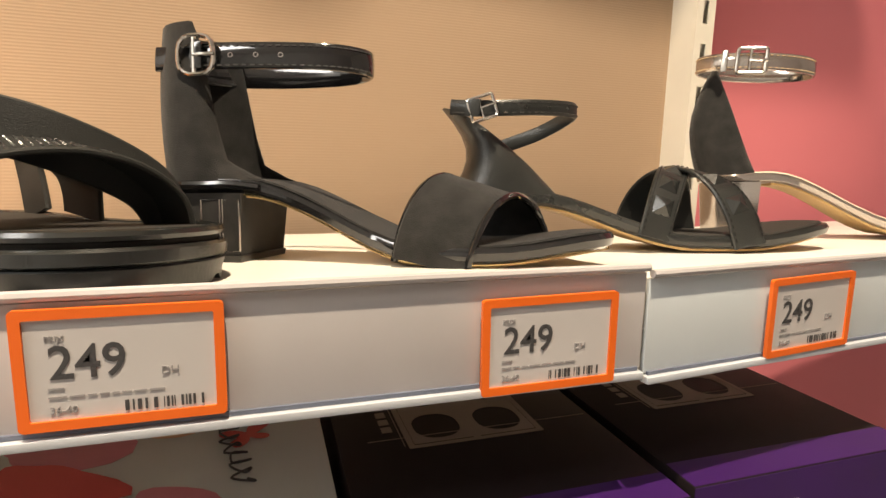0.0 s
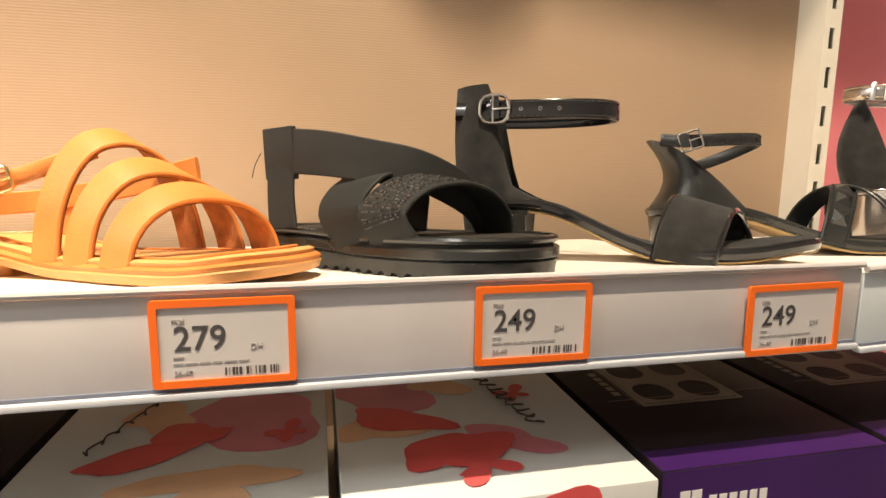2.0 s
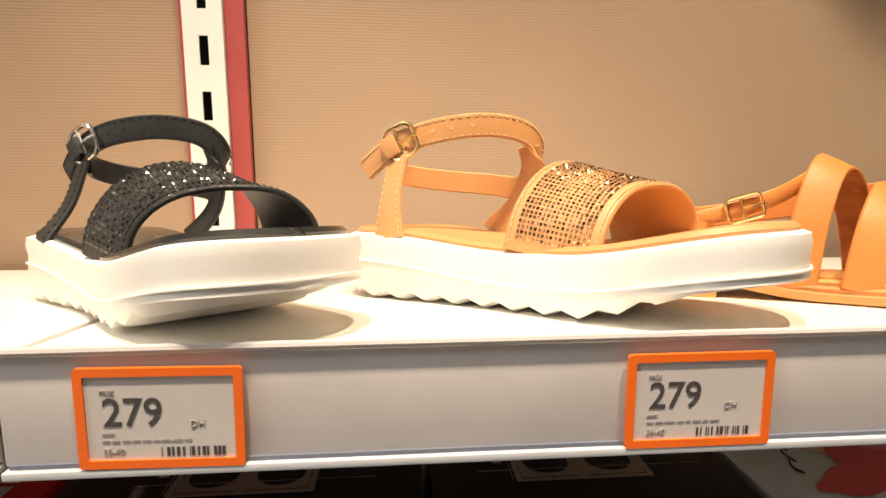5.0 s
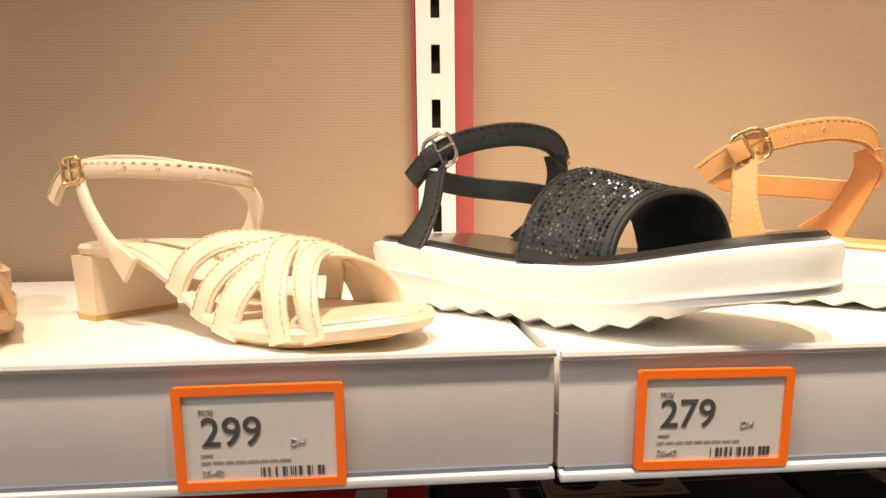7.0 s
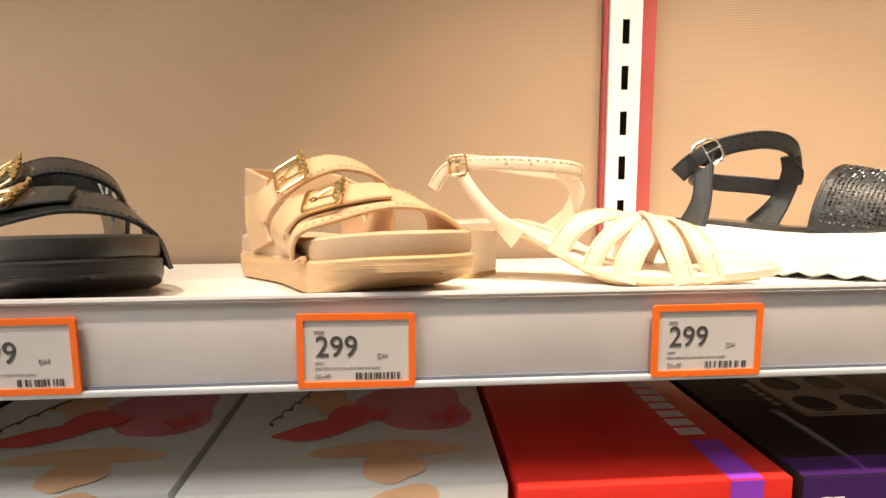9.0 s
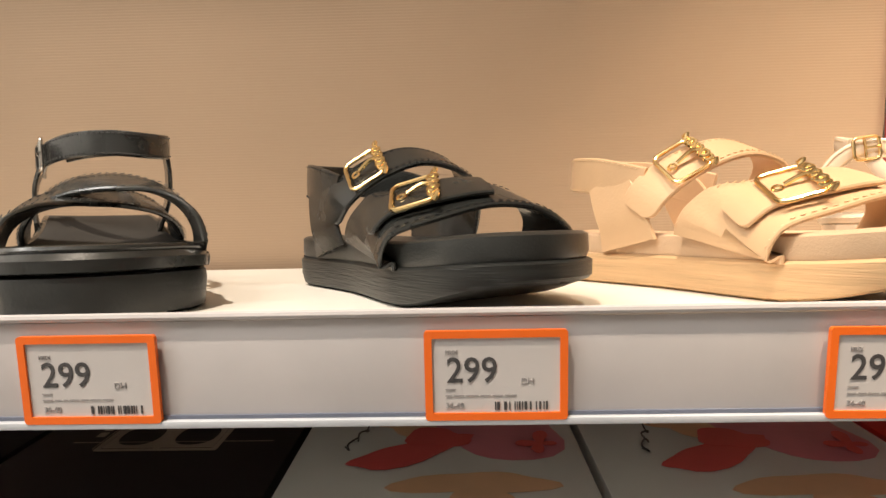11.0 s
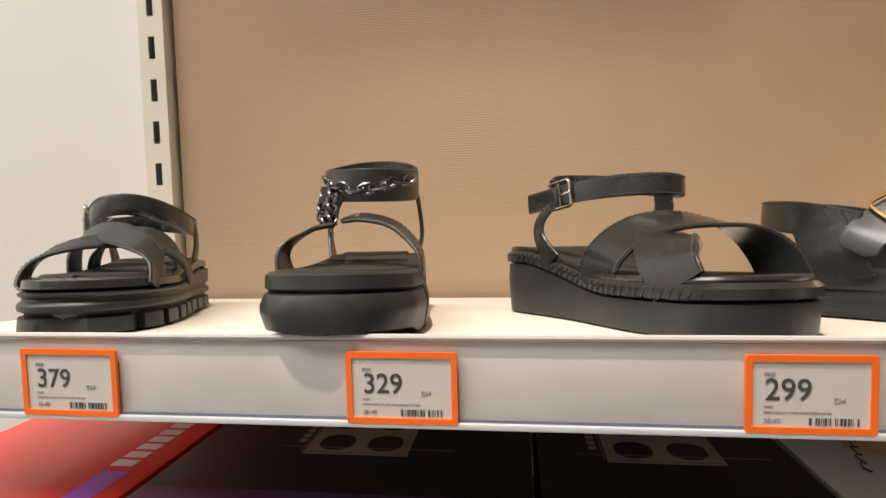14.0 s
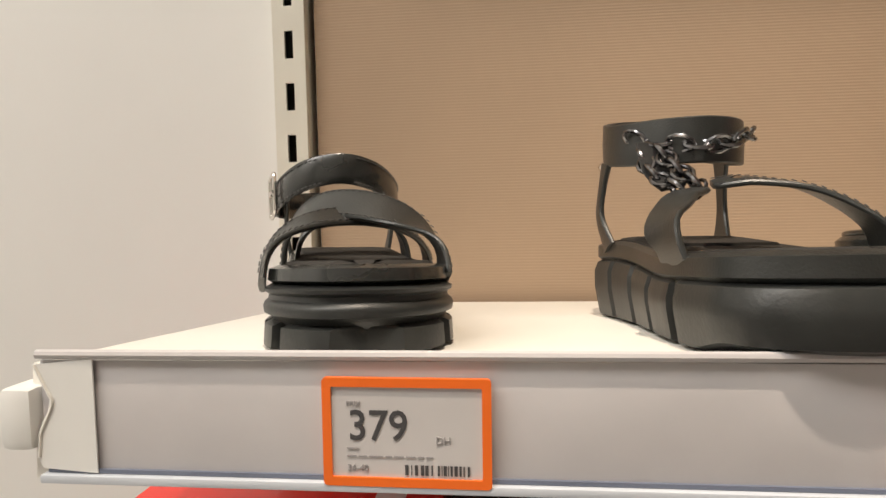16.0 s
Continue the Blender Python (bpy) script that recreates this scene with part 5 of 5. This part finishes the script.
def cross_strap_wedge():
    """Two wide crossing straps, buckled ankle strap, wedge sole with a braided welt."""
    ob, L = shoe("cross_strap_wedge_sandal", "black leather wedge sandal with wide crossed straps", (-0.839, 0.210), (-0.704, 0.010))
    last = Last(L, lambda s: 0.052 - 0.0205 * smoothstep(0.12, 0.62, s) + 0.001 * smoothstep(0.8, 1, s), heel=0.035, waist=0.038, ball=0.049, toe=0.046, round_toe=0.16)
    bed = last.bed
    part("wedge_sole", last.slab([(-0.003, 0.0), (0.0, 0.002), (0.0012, lambda s: bed(s) * 0.5), (0.0008, lambda s: bed(s) - 0.0115), (-0.002, lambda s: bed(s) - 0.011)], 40), BLACK_RUBBER, ob)
    part("welt", last.slab([(-0.002, lambda s: bed(s) - 0.0108), (0.0022, lambda s: bed(s) - 0.009), (0.0026, lambda s: bed(s) - 0.0035), (0.0, lambda s: bed(s) - 0.0005)], 40), BLACK_SMOOTH, ob)
    twist = []
    for k in range(74):
        side, i = (1, k) if k < 37 else (-1, k - 37)
        s = 0.012 + 0.976 * (i + 0.5) / 37
        y = last.mid(s) + side * (last.half(s) + 0.0021)
        s2 = min(s + 0.016, 0.995)
        y2 = last.mid(s2) + side * (last.half(s2) + 0.0021)
        twist.append(tube([(s * L, y, bed(s) - 0.0092), ((s + s2) / 2 * L, (y + y2) / 2 + side * 0.0005, bed(s) - 0.006), (s2 * L, y2, bed(s) - 0.0028)], 0.0008, False, 6, 2))
    stuff("braid", merged(*twist), BLACK_SMOOTH, ob, "twisted braid along the welt")
    part("footbed", last.slab([(-0.001, lambda s: bed(s) - 0.001), (-0.0006, lambda s: bed(s) + 0.0012), (-0.003, lambda s: bed(s) + 0.0026), (-0.010, lambda s: bed(s) + 0.0018)], 36), FOOTBED_DARK, ob)
    part("bed_rim", last.rim(-0.002, 0.001, 0.0022, 34), BLACK_SMOOTH, ob, "padded glossy edge of the footbed")
    for near, far, h, w in ((0.835, 0.46, 0.030, 0.036), (0.53, 0.85, 0.0375, 0.035)):
        band = last.arch(near, far, h, w, 16, 0.003, 0.5, -0.001, 0.003)
        s = part("cross_strap", band.solid(), BLACK_SMOOTH, ob)
        stuff("stitching", band.stitches(), THREAD_GREY, s)
    near = Band([(0.079, -0.0345, 0.042), (0.066, -0.0360, 0.060), (0.066, -0.0350, 0.074), (0.080, -0.0290, 0.090)], (1, 0, 0.2), [0.020, 0.0125, 0.0115, 0.0115], 0.0026, 6, centre=(0.07, 0.1, 0.06))
    part("ankle_post", near.solid(), BLACK_SMOOTH, ob)
    far = Band([(0.088, 0.036, 0.042), (0.106, 0.041, 0.062), (0.116, 0.041, 0.080), (0.116, 0.039, 0.096)], (1, 0, 0), [0.024, 0.018, 0.017, 0.016], 0.0026, 6, centre=(0.1, -0.1, 0.06))
    part("ankle_post", far.solid(), BLACK_SMOOTH, ob)
    strap = Band([(0.046, -0.031, 0.088), (0.070, -0.030, 0.090), (0.095, -0.026, 0.093), (0.125, -0.012, 0.095), (0.144, 0.008, 0.095), (0.146, 0.026, 0.094), (0.128, 0.039, 0.096), (0.095, 0.041, 0.101), (0.062, 0.034, 0.105), (0.044, 0.018, 0.107), (0.044, -0.002, 0.105), (0.058, -0.018, 0.099)],
                 (0.0, 0, 1), 0.0155, 0.0024, 6, centre=(0.095, 0.0, 0.096))
    part("ankle_strap", strap.solid(), BLACK_SMOOTH, ob)
    stuff("stitching", strap.stitches(), THREAD_GREY, ob)
    add_buckle(ob, strap, 0.145, 0.020, 0.0195, 0.0012, SILVER, "square silver buckle", 0.1)
    part("strap_keeper", moved(block(-0.006, 0.003, -0.0068, 0.0068, 0, 0.0034, 0.001), strap.at(0.130)), BLACK_SMOOTH, ob)
    part("printed_mark", merged(*[block(0.036 + 0.007 * k, 0.040 + 0.007 * k, -0.002, 0.003, 0, 0.0002) for k in range(5)]), GREY_INK, ob).matrix_local = pose(0.05, 0, 0.0405, 0, 9)
    return ob


cross_strap_wedge()


def link_chain(points, n, length, r, thing):
    rows = spline(points, 12)
    shapes = []
    tans = along(rows, False)
    for k in range(n):
        i = int((k + 0.5) / n * (len(rows) - 1))
        t = Vector(tans[i])
        m = t.to_track_quat("X", "Z").to_matrix().to_4x4()
        m.translation = Vector(rows[i])
        ell = [(length * 0.5 * math.cos(a), length * 0.34 * math.sin(a), 0) for a in [math.pi * j / 5 for j in range(10)]]
        shapes.append(moved(tube(ell, r, True, 7, 1, False), m @ pose(0, 0, 0, 35 if k % 2 else -50)))
    part("chain", merged(*shapes), GUNMETAL, thing, "gunmetal curb chain")


def chain_platform():
    """Chunky notched platform, chains on the ankle cuff and between the straps."""
    ob, L = shoe("chain_platform_sandal", "black chunky platform sandal with gunmetal chains", (-0.976, 0.222), (-0.952, -0.009))
    lift = lambda s: 0.0048 * smoothstep(0.78, 0.90, s)
    last = Last(L, lambda s: 0.050 - 0.010 * smoothstep(0.2, 0.7, s), heel=0.037, waist=0.038, ball=0.046, toe=0.043, round_toe=0.15)
    bed = last.bed

    def notch(s, side):
        return -0.0035 if min(abs(s - q) for q in (0.10, 0.24, 0.40, 0.56, 0.72)) < 0.012 else 0.0
    part("platform", last.slab([(-0.004, lift), (lambda s, d: 0.001 + notch(s, d), lambda s: lift(s) + 0.002), (lambda s, d: 0.0035 + notch(s, d), lambda s: bed(s) * 0.4), (lambda s, d: 0.0035 + notch(s, d), lambda s: bed(s) - 0.019), (lambda s, d: 0.0015 + notch(s, d) * 0.6, lambda s: bed(s) - 0.013), (-0.001, lambda s: bed(s) - 0.0115)], 120), BLACK_RUBBER, ob)
    part("midsole", last.slab([(-0.0012, lambda s: bed(s) - 0.0118), (0.0012, lambda s: bed(s) - 0.0095), (0.0010, lambda s: bed(s) - 0.002), (-0.0015, bed)], 40), BLACK_LEATHER, ob)
    part("footbed", last.slab([(-0.003, lambda s: bed(s) - 0.001), (-0.004, lambda s: bed(s) + 0.0008), (-0.014, lambda s: bed(s) + 0.0010)], 36), FOOTBED_DARK, ob)
    part("heel_pad", last.slab([(-0.010, lambda s: bed(s) + 0.0008), (-0.012, lambda s: bed(s) + 0.0026)], 20, 0.0, 0.5), FOOTBED_DARK, ob)
    part("printed_mark", merged(*[block(0.055 + 0.006 * k, 0.059 + 0.006 * k, -0.003, 0.003, 0, 0.0002) for k in range(5)]), GREY_INK, ob).matrix_local = pose(0, 0, 0.0522, 0, 1.5)
    left = Band([(0.166, -0.0415, 0.034), (0.160, -0.0440, 0.052), (0.146, -0.032, 0.066), (0.138, -0.020, 0.071)], (1, 0, -0.2), [0.030, 0.028, 0.022, 0.016], 0.0028, 6, centre=(0.15, 0, 0.03))
    part("toe_strap", left.solid(), BLACK_LEATHER, ob)
    right = Band([(0.172, 0.048, 0.033), (0.166, 0.045, 0.052), (0.152, 0.028, 0.069), (0.140, 0.006, 0.0755), (0.134, -0.010, 0.0745)], (1, 0, -0.25), [0.018, 0.017, 0.018, 0.021, 0.018], 0.0028, 6, centre=(0.15, 0, 0.03), taper_end=True)
    part("toe_strap", right.solid(), BLACK_LEATHER, ob)
    stuff("stitching", right.stitches(), THREAD_GREY, ob)
    part("rivet", moved(([(0.003 * math.cos(k * math.pi / 5), 0.003 * math.sin(k * math.pi / 5), 0) for k in range(10)] + [(0, 0, 0.0016)], [(k, (k + 1) % 10, 10) for k in range(10)] + [tuple(range(10))[::-1]]), right.at(0.82)), SILVER, ob, "round metal rivet")
    part("ring", moved(tube([(0.0055 * math.cos(a), 0.0055 * math.sin(a), 0) for a in [math.pi * k / 6 for k in range(12)]], 0.0010, True, 7, 1, False), pose(0.134, -0.017, 0.072, 60, 30, 0)), GUNMETAL, ob)
    cuff = ankle_loop(0.058, 0.0, 0.052, 0.037, 0.112, -0.0115, 0.0255, 0.0026, sag=0.002)
    part("ankle_cuff", cuff.solid(), BLACK_LEATHER, ob, "wide leather ankle cuff")
    for y in (-1, 1):
        post = Band([(0.050, y * 0.036, 0.046), (0.044, y * 0.040, 0.066), (0.046, y * 0.039, 0.084), (0.050, y * 0.037, 0.100)], (1, 0, 0), [0.020, 0.011, 0.0105, 0.016], 0.003, 6, centre=(0.05, 0, 0.07))
        part("ankle_post", post.solid(), BLACK_LEATHER, ob)
        part("rivet", moved(([(0.0024 * math.cos(k * math.pi / 5), 0.0024 * math.sin(k * math.pi / 5), 0) for k in range(10)] + [(0, 0, 0.0014)], [(k, (k + 1) % 10, 10) for k in range(10)] + [tuple(range(10))[::-1]]), post.at(0.93, 0, 0.002)), SILVER, ob, "round metal rivet")
    link_chain([(0.086, -0.034, 0.109), (0.108, -0.016, 0.101), (0.114, 0.004, 0.099), (0.105, 0.022, 0.105), (0.086, 0.036, 0.110)], 9, 0.0145, 0.0014, ob)
    link_chain([(0.104, -0.024, 0.098), (0.120, -0.022, 0.086), (0.136, -0.018, 0.074)], 5, 0.0135, 0.0014, ob)
    link_chain([(0.098, -0.031, 0.097), (0.112, -0.031, 0.084), (0.132, -0.024, 0.072)], 5, 0.0130, 0.0014, ob)
    tongue = Band([(0.100, -0.024, 0.102), (0.110, -0.026, 0.086), (0.122, -0.024, 0.075)], (0, 1, 0.2), [0.022, 0.018, 0.014], 0.0026, 6, centre=(0.08, 0, 0.05))
    part("chain_tab", tongue.solid(), BLACK_SUEDE, ob)
    return ob


chain_platform()


def lug_sole_sandal():
    """Ridged lug sole, two crossing toe straps, buckled ankle strap."""
    ob, L = shoe("lug_sole_sandal", "black sandal with ridged lug sole and crossed straps", (-1.212, 0.250), (-1.128, 0.013))
    last = Last(L, lambda s: 0.0475 - 0.011 * smoothstep(0.2, 0.7, s), heel=0.036, waist=0.035, ball=0.0415, toe=0.040, round_toe=0.26)
    bed = last.bed

    def lug(s, side):
        return 0.004 if (s * 9.0) % 1 > 0.22 else -0.001
    part("lug_sole", last.slab([(-0.003, 0.0), (lambda s, d: lug(s, d) + 0.0005, 0.002), (lug, 0.0115), (0.0006, 0.0128), (0.0018, 0.0148), (0.0042, 0.0162), (0.0046, 0.0190), (0.0040, 0.0208), (0.0024, 0.0222),
                                (0.0022, 0.0242), (0.0040, 0.0256), (0.0042, lambda s: bed(s) - 0.0095), (0.001, lambda s: bed(s) - 0.0078)], 120), BLACK_RUBBER, ob, "ridged black rubber lug sole")
    part("upper_welt", last.slab([(0.0005, lambda s: bed(s) - 0.0076), (0.0028, lambda s: bed(s) - 0.006), (0.0022, lambda s: bed(s) - 0.001), (-0.002, lambda s: bed(s) + 0.0006)], 40), BLACK_SMOOTH, ob)
    part("footbed", last.slab([(-0.004, lambda s: bed(s) + 0.0002), (-0.006, lambda s: bed(s) + 0.0022), (-0.016, lambda s: bed(s) + 0.0024)], 36), FOOTBED_DARK, ob)
    part("printed_mark", block(0.050, 0.060, -0.003, 0.003, 0.0490, 0.0492), GREY_INK, ob)
    for near, far, h, w, tilt, peak, out, power in ((0.84, 0.54, 0.026, 0.016, 34, 0.5, 0.0060, 0.95), (0.56, 0.84, 0.032, 0.023, 42, 0.85, 0.0015, 0.85)):
        band = last.arch(near, far, h, w, tilt, 0.0026, peak, out, 0.008, power)
        s = part("toe_strap", band.solid(), BLACK_LEATHER, ob)
        stuff("stitching", band.stitches(), THREAD_GREY, s)
    inner = last.arch(0.50, 0.50, 0.030, 0.022, 30, 0.0026, 0.5, -0.004, 0.004, 0.9)
    part("instep_strap", inner.solid(), BLACK_LEATHER, ob)
    strap = ankle_loop(0.080, -0.003, 0.056, 0.040, 0.0845, 0.0045, 0.0180, sag=0.005)
    part("ankle_strap", strap.solid(), BLACK_SMOOTH, ob)
    stuff("stitching", strap.stitches(), THREAD_GREY, ob)
    for y in (-1, 1):
        post = Band([(0.056, y * 0.034, 0.044), (0.060, y * 0.037, 0.064), (0.066, y * 0.036, 0.086)], (1, 0, 0), [0.020, 0.012, 0.012], 0.0026, 6, centre=(0.05, 0, 0.07))
        part("ankle_post", post.solid(), BLACK_LEATHER, ob)
    add_buckle(ob, strap, 0.81, 0.019, 0.0255, 0.0014, SILVER, "square silver buckle", 0.12, 0.002)
    part("strap_keeper", moved(block(-0.005, 0.003, -0.009, 0.009, 0, 0.0034, 0.001), strap.at(0.75)), BLACK_SMOOTH, ob)
    return ob


lug_sole_sandal()


def display_tray(x, width, depth, corner, label):
    """An unseen shallow tray with rounded corners, added to overhang the upper shelf a little and shade the back panel.
    """
    ob = new("display_tray")
    ob.matrix_world = pose(x, -0.030 + depth / 2, 2.2604)
    tagged(ob, label, "tray", "trays on the upper shelf")
    part("base", plate(rounded_rect(width - 0.006, depth - 0.006, corner - 0.003, 10), 0.0, 0.004), WHITE_STEEL, ob)
    part("raised_edge", ring_plate(rounded_rect(width, depth, corner, 10), rounded_rect(width - 0.008, depth - 0.008, corner - 0.004, 10), 0.0042, 0.030), WHITE_STEEL, ob)
    return ob


# added out of view: their rounded fronts cast the shadows high on the panels
display_tray(-0.945, 0.41, 0.30, 0.07, "long unseen white tray added to shade the back panel")
display_tray(0.586, 0.16, 0.30, 0.078, "small unseen rounded tray added to shade the back panel")
